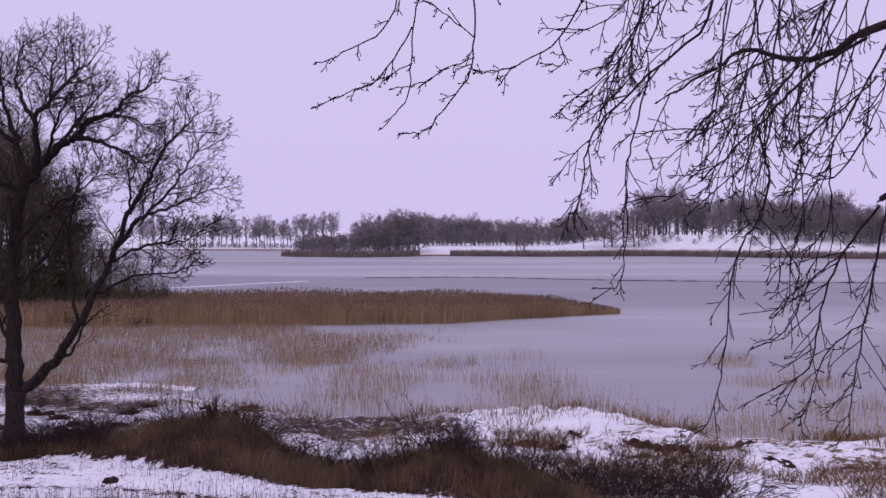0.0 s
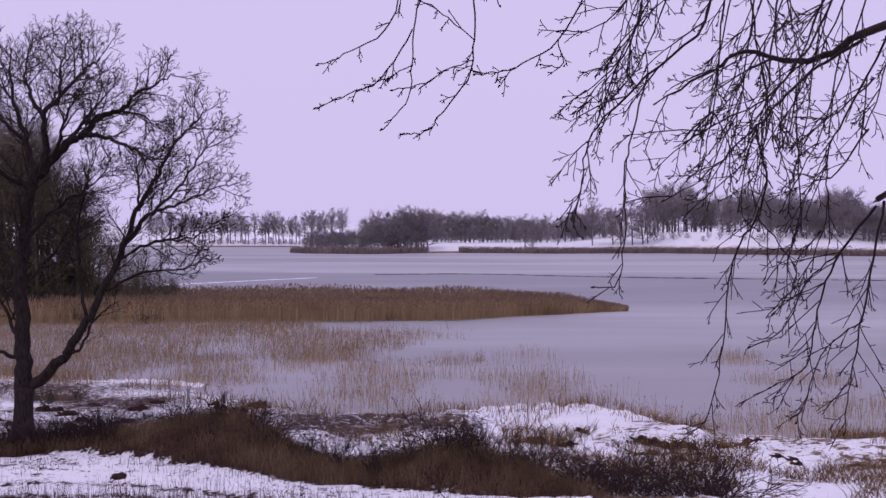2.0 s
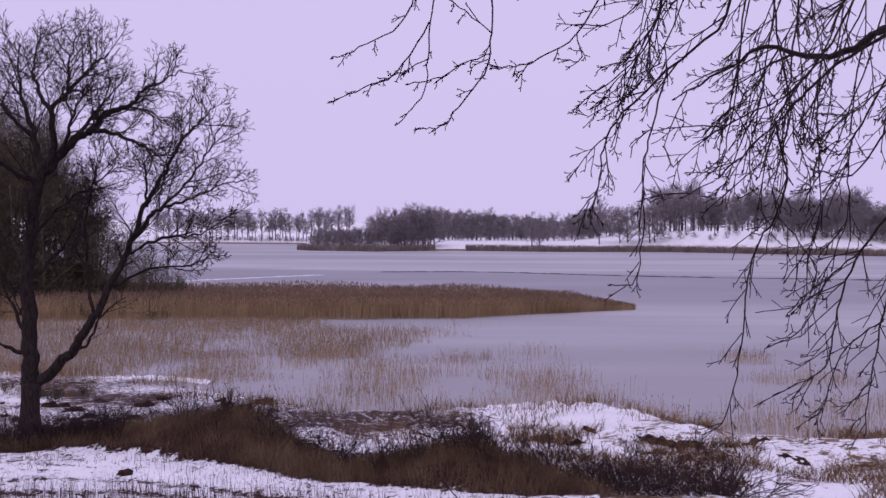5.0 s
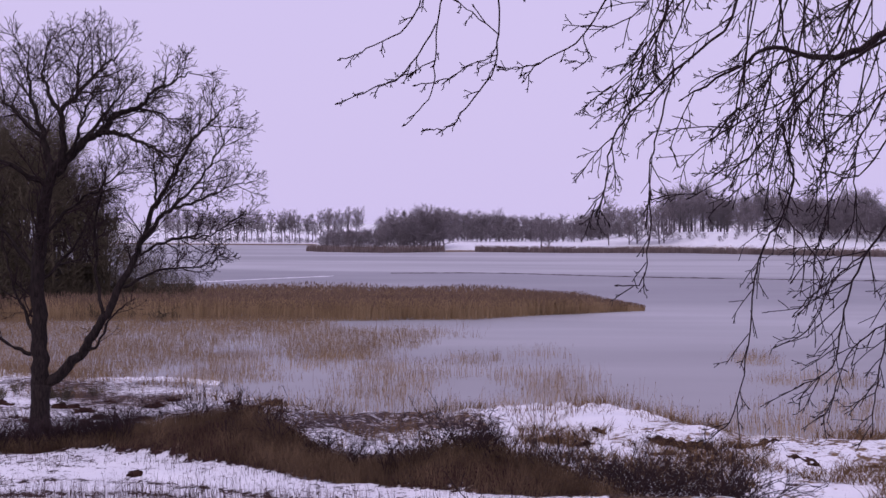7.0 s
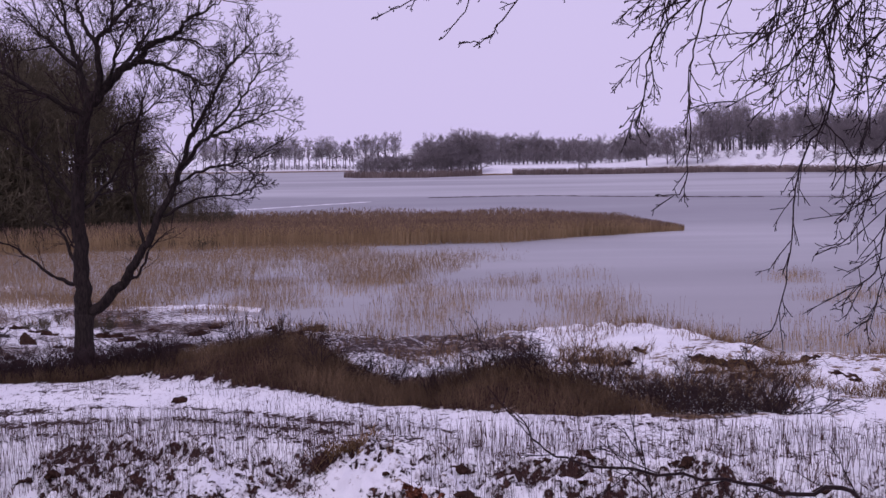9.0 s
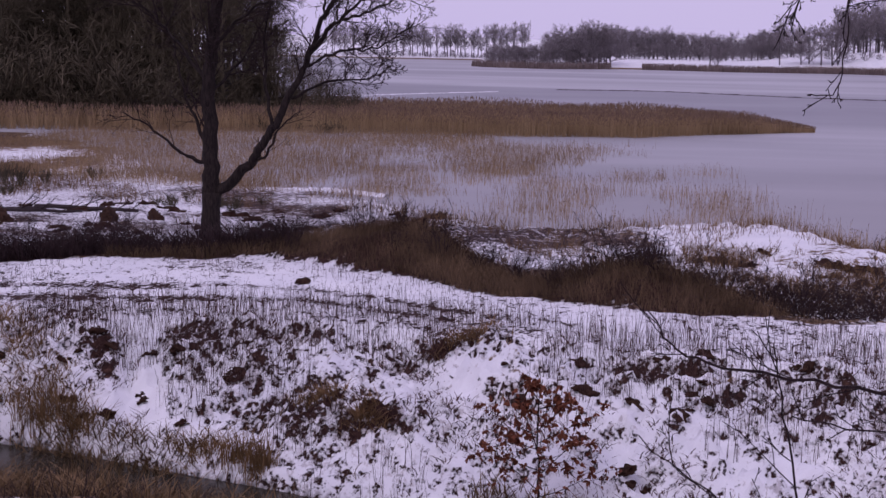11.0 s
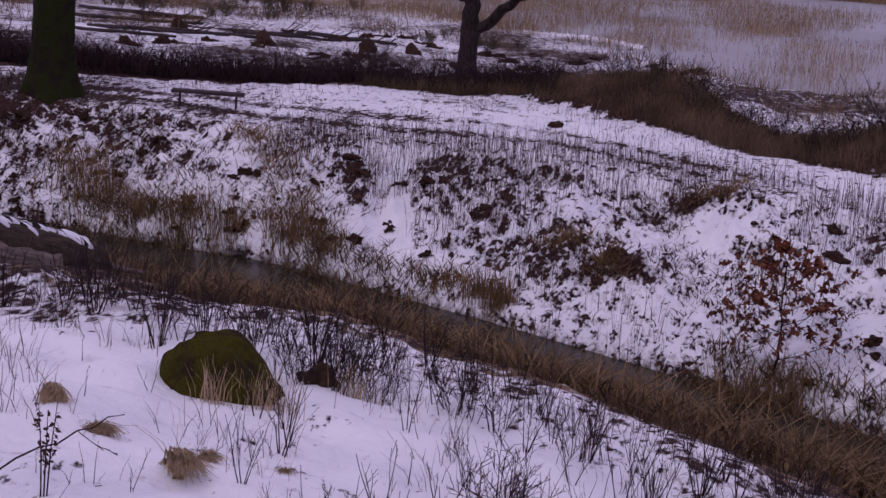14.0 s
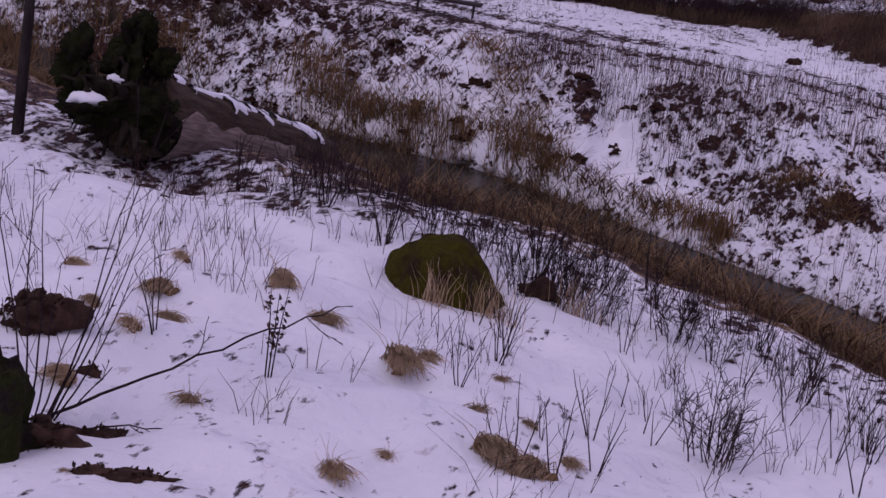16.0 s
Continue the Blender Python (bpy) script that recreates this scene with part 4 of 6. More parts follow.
rng = random.Random(8)
spots = []
for i in range(48):      # low far shore
    x = -140 + i * 1.9 + rng.uniform(-1, 1)
    spots.append((x, 770 + rng.uniform(0, 14), rng.uniform(0.6, 0.9), rng.choice((0, 1, 3))))
bushes = []
for i in range(40):      # scrub along the low shore
    bushes.append((-138 + i * 2.2 + rng.uniform(-1, 1), 764 + rng.uniform(0, 6), rng.uniform(0.12, 0.26), rng.choice((4, 5))))
for i in range(52):      # wooded spit, rising to its tip
    x = -50 + i * 0.8 + rng.uniform(-0.8, 0.8)
    tall = float(np.interp(x, [-50, -33, -25, -20, -15, -8], [0.46, 0.5, 0.6, 0.8, 1.02, 0.95]))
    spots.append((x, float(far_shore(x)) + rng.uniform(9, 30), tall * rng.uniform(0.8, 1.08), rng.choice((4, 5))))
for i in range(78):      # wood behind the snowy field
    x = -34 + i * 1.2 + rng.uniform(-1, 1)
    tall = float(np.interp(x, [-34, -5, 8, 22, 30, 40, 50, 60], [0.7, 0.84, 0.76, 0.76, 0.66, 0.66, 0.8, 0.86]))
    spots.append((x, 640 + rng.uniform(0, 35), tall * rng.uniform(0.82, 1.08), rng.choice((0, 4, 5, 4, 5))))
for x, y, s, k in ((26, 592, 0.8, 2), (28.5, 590, 0.8, 5), (-22, 585, 0.75, 1), (50.5, 602, 1.0, 3), (58, 604, 0.95, 4), (61, 606, 1.0, 5), (65, 604, 1.02, 2), (69, 606, 1.0, 4), (71, 608, 0.95, 5),
                   (82, 640, 1.12, 1), (86, 646, 1.15, 0), (90, 642, 1.12, 3), (79, 645, 1.0, 0)):
    spots.append((x, y, s, k))
for i in range(46):      # low growth under the far wood
    x = -34 + i * 2.2 + rng.uniform(-1, 1)
    bushes.append((x, 636 + rng.uniform(0, 6), rng.uniform(0.3, 0.5), rng.choice((4, 5))))
for i in range(64):      # trees on the hill
    x = 74 + i * 1.15 + rng.uniform(-1, 1)
    spots.append((x, 622 + rng.uniform(0, 30) - max(0, x - 110) * 0.8, rng.uniform(0.78, 1.05), rng.choice((0, 1, 2, 4, 5))))
for i in range(44):      # darker clump where the hill falls to the lake
    x = 112 + i * 0.95 + rng.uniform(-1, 1)
    spots.append((x, 575 + rng.uniform(0, 30) - max(0, x - 110) * 0.8, rng.uniform(0.62, 0.95), rng.choice((4, 5))))
for i in range(26):      # bushes along the foot of the hill
    x = 74 + i * 2.8 + rng.uniform(-1, 1)
    bushes.append((x, float(far_shore(x)) + rng.uniform(30, 46), rng.uniform(0.14, 0.3), rng.choice((4, 5))))
plant_all(far_tree_kinds(), HAZEBARK, HAZETWIG, "far_tree", "bare deciduous tree on the far shore, colour greyed for haze", "tree", "trees on the far shore", spots)
plant_all(far_tree_kinds(), HAZEBARK, HAZETWIG, "far_bush", "low bare bush on the far shore, colour greyed for haze", "bush", "bushes on the far shore", bushes)
spots = []
for i in range(190):      # dark wood beside the lake
    u = rng.random() ** 1.2
    x = -25 - 66 * u
    y = 158 + 12 * rng.random() + 34 * rng.random() * min(1, 2 * u) - 0.25 * (x + 30)
    tall = np.interp(x, [-62, -48, -40, -34, -29, -25], [1.08, 1.0, 0.8, 0.5, 0.25, 0.12])
    spots.append((x, y, float(tall) * rng.uniform(0.8, 1.15), rng.randint(0, 3)))
plant_all(wood_kinds(), WOODTWIG, WOODTWIG, "wood_tree", "dark bare tree at the lake's wooded edge", "tree", "trees of the dark wood", spots)


# ---- brush, shrubs ----
def shrub_kinds(n, seed, stems, hgt, r, mat_levels=None, lean=0.7, tip=0.006):
    out = []
    for s in range(n):
        rng = random.Random(seed + s)
        a = Tubes()
        sp = [(5, (4, 6), 36, 0.5, 0.12, 0.02, 3, 0.2), (3, (3, 4), 38, 0.5, 0.16, 0.02, 3, 0.15), (1, 0, 40, 0.5, 0.2, 0, 3, 0.2)]
        for k in range(stems):
            ang = rng.uniform(0, 6.28)
            ln = rng.uniform(0.2, 1.0) * lean
            base = Vector((math.cos(ang), math.sin(ang), 0)) * rng.uniform(0, 0.35) + Vector((0, 0, -0.1))
            grow([a], rng, base, Vector((math.cos(ang) * ln, math.sin(ang) * ln, 1)), hgt * rng.uniform(0.6, 1.1), r, 0, sp, tip)
        out.append(a)
    return out


def scatter(kinds, mat, name, partname, label, category, group, spots, sink=0.0):
    made = {}
    rng = random.Random(len(spots) * 7 + 1)
    for x, y, s, k in spots:
        m = pose(x, y, hz(x, y) - sink, 0, 0, rng.uniform(0, 360)) @ Matrix.Diagonal((s, s, s * rng.uniform(0.85, 1.1), 1))
        if k not in made:
            ob = thing(name, (0, 0, 0), label, category, group)
            for piece in (kinds[k] if isinstance(kinds[k], list) else [kinds[k]]):
                part(partname, piece, mat, ob)
            ob.matrix_basis = m
            made[k] = ob
        else:
            ob = copy_thing(made[k], Matrix())
            ob.matrix_basis = m


rng = random.Random(31)
spots = []
for i in range(70):      # thicket along the far side of the path
    x = -27 + i * 0.5 + rng.uniform(-0.3, 0.3)
    tall = 0.4 if x < -9 else 0.62
    if x > 2.8:
        continue
    spots.append((x, float(path_far(x)) + rng.uniform(0.8, 4.0), tall * rng.uniform(0.75, 1.15), rng.randint(0, 3)))
for i in range(18):      # tangle at the bend
    x = rng.uniform(-2.5, 3.5)
    spots.append((x, float(path_far(x)) + rng.uniform(1.5, 5), rng.uniform(0.35, 0.6), rng.randint(0, 3)))
for i in range(7):
    x = rng.uniform(2.5, 6.5)
    spots.append((x, float(path_far(x)) + rng.uniform(0.6, 5), rng.uniform(0.4, 0.7), rng.randint(0, 3)))
for i in range(20):
    x = rng.uniform(-24, -8)
    spots.append((x, rng.uniform(58, 68), rng.uniform(0.45, 0.7), rng.randint(0, 3)))
scatter(shrub_kinds(4, 300, 8, 1.5, 0.014), BRUSH, "shrub", "branchwork", "dense tangle of dark reddish bare twigs", "shrub", "thicket behind the path", spots)
def bramble_kinds():
    out = []
    for s in range(4):
        r = random.Random(360 + s)
        canes = []
        sp = [(8, (4, 6), 38, 0.42, 0.12, -0.055, 4, 0.25), (4, (2, 3), 40, 0.5, 0.16, -0.02, 3, 0.2), (2, 0, 40, 0.5, 0.2, 0, 3, 0.2)]
        for k in range(7):
            ang = r.uniform(0, 6.28)
            cane = Tubes()
            grow([cane], r, Vector((math.cos(ang), math.sin(ang), 0)) * r.uniform(0, 0.4) + Vector((0, 0, -0.1)), Vector((math.cos(ang), math.sin(ang), r.uniform(0.8, 1.8))), r.uniform(1.2, 2.2), 0.015, 0, sp, 0.0075)
            canes.append(cane)
        out.append(canes)
    return out


spots = []
for i in range(20):      # over the crown and back of the first mound
    x = rng.uniform(-9.0, -3.0)
    spots.append((x, float(path_far(x)) + rng.uniform(2.6, 6.0), rng.uniform(0.4, 0.7), rng.randint(0, 3)))
for i in range(62):      # spilling from the second mound over the snow
    x = rng.uniform(-1.0, 7.2)
    spots.append((x, float(path_far(x)) + rng.uniform(1.2, 8.0), rng.uniform(0.5, 0.88), rng.randint(0, 3)))
for i in range(34):      # between the first mound and the shore
    x = rng.uniform(-13, -3.5)
    spots.append((x, rng.uniform(49, 60), rng.uniform(0.4, 0.65), rng.randint(0, 3)))
for i in range(26):      # low over the ditch
    x = rng.uniform(-26, -9)
    spots.append((x, float(path_far(x)) + rng.uniform(2.0, 6.5), rng.uniform(0.5, 0.85), rng.randint(0, 3)))
scatter(bramble_kinds(), BRUSH, "bramble", "cane", "arching bare dark bramble canes behind the path", "bramble", "brambles behind the path", spots)
spots = []
for i in range(190):
    x = rng.uniform(-88, -24)
    spots.append((x, 148 + rng.uniform(0, 26) - 0.25 * (x + 30), rng.uniform(1.2, 2.4) * float(np.interp(x, [-40, -24], [1, 0.45])), rng.randint(0, 2)))
for i in range(110):     # tall thicket at the foot of the wood
    y = rng.uniform(150, 182)
    x = -y * rng.uniform(0.262, 0.48)
    spots.append((x, y, rng.uniform(2.6, 5.2) * float(np.interp(-x / y, [0.262, 0.3], [0.4, 1])), rng.randint(0, 2)))
spots += [(rng.uniform(-62, -46), rng.uniform(100, 116), rng.uniform(1.2, 2.1), rng.randint(0, 2)) for i in range(34)]
spots += [(rng.uniform(-42, -30), rng.uniform(76, 92), rng.uniform(0.4, 0.8), rng.randint(0, 2)) for i in range(34)]
spots += [(rng.uniform(-23, -17.5), rng.uniform(73, 80), rng.uniform(0.3, 0.5), rng.randint(0, 2)) for i in range(12)]
spots += [(rng.uniform(-30, -20.5), float(bank_far(-24)) + rng.uniform(0.4, 3.5), rng.uniform(0.3, 0.6), rng.randint(0, 2)) for i in range(22)]
scatter(shrub_kinds(3, 340, 9, 1.5, 0.022, tip=0.016), WOODTWIG, "undergrowth", "branchwork", "dark bare undergrowth at the wood's edge", "shrub", "undergrowth of the wood", spots)


# ---- reeds and grasses ----
def blades(name, mat, label, spots, seed, lean=0.18, width=0.012, plume=None, plume_w=2.2, kind_label="reeds"):
    """spots: arrays x, y, length. One sheet of standing stalks."""
    rng = np.random.RandomState(seed)
    x, y, ln = spots
    n = len(x)
    z = np.maximum(height(x, y), 0.0) - 0.05
    ang = rng.uniform(0, 2 * np.pi, n)
    lx, ly = rng.normal(0, lean, n) * ln, rng.normal(0, lean, n) * ln
    sx_, sy_ = np.cos(ang) * width, np.sin(ang) * width
    p = np.stack([x, y, z], 1)
    mid = p + np.stack([lx * 0.35, ly * 0.35, ln * 0.55], 1)
    tip = p + np.stack([lx, ly, ln], 1)
    s = np.stack([sx_, sy_, np.zeros(n)], 1)
    v = np.stack([p - s, p + s, mid + s * 0.8, mid - s * 0.8, tip + s * 0.3, tip - s * 0.3], 1).reshape(-1, 3)
    k = np.arange(n)[:, None] * 6
    f = np.concatenate([k + np.array([[0, 1, 2, 3]]), k + np.array([[3, 2, 4, 5]])]).tolist()
    ob = tagged(new(name, mesh_from(name, v.tolist(), f, mat)), label, kind_label, kind="stuff")
    if plume:
        s2 = s * plume_w
        low = tip - np.stack([lx * 0.1, ly * 0.1, ln * 0.12], 1)
        v = np.stack([low, (low + tip) / 2 + s2, tip + np.stack([s[:, 0] * 0, s[:, 0] * 0, ln * 0.03], 1), (low + tip) / 2 - s2], 1).reshape(-1, 3)
        k = np.arange(n)[:, None] * 4
        part("plumes", mesh_from("plumes", v.tolist(), (k + np.array([[0, 1, 2, 3]])).tolist(), plume), plume, ob)
    return ob


R = np.random.RandomState(4)


def in_bed(n, x0, x1, near, far):
    x = R.uniform(x0, x1, n)
    a, b = near(x), far(x)
    return x, a + (b - a) * R.uniform(0, 1, n) ** 1.15


# the long brown reed bed out in the lake
x, y = in_bed(60000, -62, 18.2, lambda x: np.interp(x, [-62, -25, -10, 1, 7, 18.2], [138, 148, 150, 153, 161, 171]) + 2.5 * fbm(x * 0.2, x * 0, 5),
              lambda x: np.interp(x, [-62, -35, -16, 1.5, 10, 18.2], [190, 190, 188, 182, 178, 172.5]))
ln = (1.9 + 0.7 * (fbm(x * 0.15, y * 0.15, 15) - 0.3)) * R.uniform(0.55, 1.15, len(x)) * np.interp(x, [4, 12, 18.2], [1, 0.8, 0.3])
thin = ~((x < -0.27 * y) & (y > 151)) & (height(x, y) < 0.15) & (R.uniform(0, 1, len(x)) < np.interp(x, [8, 18.2], [1, 0.35]) * (0.55 + 0.9 * fbm(x * 0.3, y * 0.12, 19)))
x, y, ln = x[thin], y[thin], ln[thin]
blades("reed_bed", REED, "long belt of dry brown reeds standing in the ice", (x, y, ln), 1, 0.13, 0.02, PLUME, 2.0)
# thin reeds nearer, left
x, y = R.uniform(-48, 2, 76000), R.uniform(90, 150, 76000)
keep = np.hypot((x + 42) / 5, (y - 108) / 10) > 1
keep &= fbm(x * 0.12, y * 0.07, 51, 3) + np.where(x < -14, 0.022, 0.012) * (-x - 14) + 0.002 * (y - 118) > 0.55 + 0.12 * R.uniform(-1, 1, len(x))
x, y = x[keep], y[keep]
blades("thin_reeds", REED, "thin patches of dry reeds in the shallow ice", (x, y, R.uniform(0.15, 0.85, len(x)) * (0.5 + 0.8 * fbm(x * 0.1, y * 0.1, 23))), 2, 0.2, 0.010, PLUME, 1.4)
# sparse stalks in front of the shore
x, y = R.uniform(-16, 22, 30000), R.uniform(66, 112, 30000)
keep = (y > shore(x) - 3) & (fbm(x * 0.22, y * 0.13, 71, 3) > 0.50 + 0.13 * R.uniform(-1, 1, len(x)) + 0.004 * (y - 85))
x, y = x[keep], y[keep]
blades("sparse_reeds", REED, "sparse dry reed stalks along the frozen shore", (x, y, R.uniform(0.2, 0.95, len(x)) * (0.5 + fbm(x * 0.25, y * 0.2, 73))), 3, 0.12, 0.008, PLUME, 1.6)
# fringe of reeds on the far shore
x = R.uniform(-60, 160, 15000)
y = far_shore(x) + R.uniform(-5, 4, len(x))
keep = ((x < -8) | (x > 2.5)) & (x > -55)
x, y = x[keep], y[keep]
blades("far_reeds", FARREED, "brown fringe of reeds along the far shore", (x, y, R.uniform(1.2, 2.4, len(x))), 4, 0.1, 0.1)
# rust-brown grass mounds behind the path
x = R.uniform(-14, 6, 84000)
y = path_far(x) + R.uniform(0.1, 8.5, len(x))
keep = x + 0.25 * (y - path_far(x) - 2) < 2.8 + R.normal(0, 0.5, len(x))
x, y = x[keep], y[keep]
blades("rust_grass", REDGRASS, "mounds of rust-brown dead grass and bramble behind the path", (x, y, (0.22 + 0.3 * fbm(x * 0.6, y * 0.6, 83)) * R.uniform(0.4, 1.2, len(x))), 5, 0.4, 0.0055, kind_label="grass")
x = R.uniform(-30, -9, 22000)
y = path_far(x) + R.uniform(0.4, 6, len(x))
blades("dark_verge", BRUSH, "low dark dead growth in the ditch behind the path", (x, y, R.uniform(0.3, 1.05, len(x))), 6, 0.6, 0.012, kind_label="undergrowth")
# straw on the hummocks and the marsh edge
x, y = R.uniform(-10, 20, 16000), R.uniform(52, 82, 16000)
keep = (y < shore(x) + 1) & (fbm(x * 0.35, y * 0.35, 91, 3) > 0.56)
x, y = x[keep], y[keep]
blades("marsh_grass", STRAW, "tufts of straw-coloured grass on snowy hummocks", (x, y, R.uniform(0.2, 0.6, len(x))), 7, 0.4, 0.012, kind_label="grass")
x, y = R.uniform(-45, -8, 14000), R.uniform(66, 100, 14000)
keep = (y < shore(x) + 1) & (fbm(x * 0.25, y * 0.2, 93, 3) > 0.57)
x, y = x[keep], y[keep]
blades("meadow_grass", STRAW, "withered grass in the snowy meadow", (x, y, R.uniform(0.2, 0.7, len(x))), 8, 0.4, 0.014, kind_label="grass")
# upright dead stalks on the bank
x = R.uniform(-24, 8, 17000)
u = R.uniform(0, 1.25, len(x))
y = bank_far(x) + (path_near(x) - bank_far(x)) * u
keep = fbm(x * 0.4, y * 0.4, 95, 3) + 0.16 * step(0.45, 0.9, u) - 0.07 * step(-8.5, -10.5, x) > 0.57
x, y = x[keep], y[keep]
blades("bank_stalks", STALK, "thin upright dead stalks on the snowy bank", (x, y, R.uniform(0.2, 0.75, len(x))), 9, 0.13, 0.0055, kind_label="grass")
# litter and short withered grass on the bank
x = R.uniform(-26, 9, 40000)
u = R.uniform(0, 1.0, len(x))
y = bank_far(x) + (path_near(x) - bank_far(x)) * u
keep = fbm(x * 1.5, y * 0.9, 97, 4) > 0.54
x, y = x[keep], y[keep]
blades("bank_grass", STALK, "short withered grass poking through the snow", (x, y, R.uniform(0.05, 0.2, len(x))), 10, 1.0, 0.013, kind_label="grass")
# dead sedge leaning over the stream
x = R.uniform(-24, 5, 60000)
u = R.uniform(0, 1, len(x))
y = np.where(u < 0.86, bank_near(x) + R.uniform(-8, 1.7, len(x)), bank_far(x) + R.uniform(-0.4, 0.7, len(x)))
keep = fbm(x * 0.45, y * 0.3, 99, 3) > np.where(u < 0.86, 0.36 + 0.16 * step(-1.0, 2.2, y - bank_near(x)), 0.54)
keep &= ~((x < -8.6) & (y < 25.5))
x, y = x[keep], y[keep]
blades("stream_sedge", SEDGE, "tangled brown sedge along the stream", (x, y, R.uniform(0.12, 0.5, len(x))), 11, 0.85, 0.012, kind_label="grass")
x = R.uniform(-22, 10, 5200)
y = path_near(x) + (path_far(x) - path_near(x)) * R.uniform(-0.1, 0.95, len(x))
keep = fbm(x * 0.8, y * 0.8, 105, 3) > 0.5
x, y = x[keep], y[keep]
blades("path_stubble", STALK, "sparse dead stubble poking through the path's snow", (x, y, R.uniform(0.06, 0.32, len(x))), 18, 0.2, 0.006, kind_label="grass")
x = R.uniform(-24, 8, 26000)
w = R.uniform(0, 1, len(x)) ** 1.3
y = bank_near(x) - 0.6 + 3.9 * w
keep = fbm(x * 0.5, y * 0.5, 107, 3) > 0.40 + 0.2 * w
x, y = x[keep], y[keep]
blades("stream_reeds", SEDGE, "thin brown stalks standing in the stream's shallow edge", (x, y, R.uniform(0.15, 0.65, len(x))), 15, 0.25, 0.007, kind_label="reeds")
# bushes of brown grass where the bank meets the water
knots = ((-16.7, 33.2, 0.9), (-17.4, 33.7, 0.8), (-15.6, 32.9, 0.5), (-11.9, 32.5, 0.6), (-7.3, 30.6, 0.45), (-6.8, 30.3, 0.3), (-21.5, 33.9, 1.2), (-24, 34.4, 1.4), (-13.4, 32.6, 0.6), (-14.4, 32.6, 0.6), (-26, 33.6, 1.4), (-27.5, 34.2, 1.4), (-25, 32.6, 1.2), (-1.9, 27.5, 0.6), (-1.2, 27.4, 0.5), (1.4, 26.6, 0.7))
pick = R.randint(0, len(knots), 3600)
cc = np.array(knots)[pick]
x, y = cc[:, 0] + R.normal(0, 0.5, len(pick)) * cc[:, 2], cc[:, 1] + R.normal(0, 0.28, len(pick)) * cc[:, 2]
blades("bank_sedge", STRAW, "clumps of upright brown sedge at the foot of the bank", (x, y, R.uniform(0.3, 0.95, len(x)) * (0.5 + 0.5 * cc[:, 2])), 16, 0.22, 0.009, kind_label="grass")
# flattened straw thatch on the shore's hummocks
x, y = R.uniform(2, 22, 30000), R.uniform(48, 74, 30000)
keep = (y < shore(x)) & (y > path_far(x) + 9) & (fbm(x * 0.3, y * 0.2, 111, 3) > 0.515)
x, y = x[keep], y[keep]
blades("shore_thatch", STRAW, "flattened straw-coloured grass on the snowy shore", (x, y, R.uniform(0.15, 0.5, len(x))), 17, 0.9, 0.013, kind_label="grass")
# straw-brown grass down the bank's runnels
cx = [(-13.8, 35.2, 0.7, 0.4), (-13.2, 34.5, 0.5, 0.5), (-12.6, 33.9, 0.45, 0.5), (-11.9, 33.1, 0.4, 0.5), (-11.3, 32.5, 0.4, 0.4), (-11.0, 32.1, 0.4, 0.3), (-12.6, 32.9, 0.5, 0.3), (-16.3, 33.4, 1.2, 0.5), (-14.6, 33.0, 0.7, 0.2), (-8.1, 31.1, 0.5, 0.4), (-17.5, 34.4, 1.2, 0.6), (-3.4, 34.2, 0.6, 0.15), (-1.75, 27.8, 0.7, 0.3), (-6.0, 31.9, 0.4, 0.2), (-4.9, 31.0, 0.3, 0.2)]
pick = R.randint(0, len(cx), 5600)
cc = np.array(cx)[pick]
x, y = cc[:, 0] + R.normal(0, 0.6, len(pick)) * cc[:, 2], cc[:, 1] + R.normal(0, 0.6, len(pick)) * cc[:, 3]
blades("bank_straw", STRAW, "brown matted grass hanging down the bank", (x, y, R.uniform(0.06, 0.32, len(x))), 12, 0.9, 0.012, kind_label="grass")
# upright withered grass at the boulder's foot
x = np.concatenate([R.normal(-5.12, 0.07, 70), R.normal(-4.72, 0.13, 110), R.normal(-4.25, 0.1, 60)])
y = np.concatenate([R.normal(12.2, 0.04, 70), R.normal(12.33, 0.05, 110), R.normal(13.3, 0.06, 60)])
blades("boulder_grass", TUSSOCK, "withered straw-coloured grass standing against the boulder", (x, y, R.uniform(0.12, 0.42, len(x))), 14, 0.2, 0.0035, kind_label="grass")
# short litter of stems on the near terrace
x = R.uniform(-10, 3, 9000)
y = crest(x) + R.uniform(-6, 1.2, len(x))
keep = (fbm(x * 1.6, y * 1.6, 103, 3) > 0.57 - 0.12 * step(-2, 0.3, y - crest(x))) & (y > 8)
x, y = x[keep], y[keep]
blades("terrace_litter", STALK, "fine dead stems poking through the terrace snow", (x, y, R.uniform(0.05, 0.4, len(x))), 13, 0.35, 0.0032, kind_label="grass")


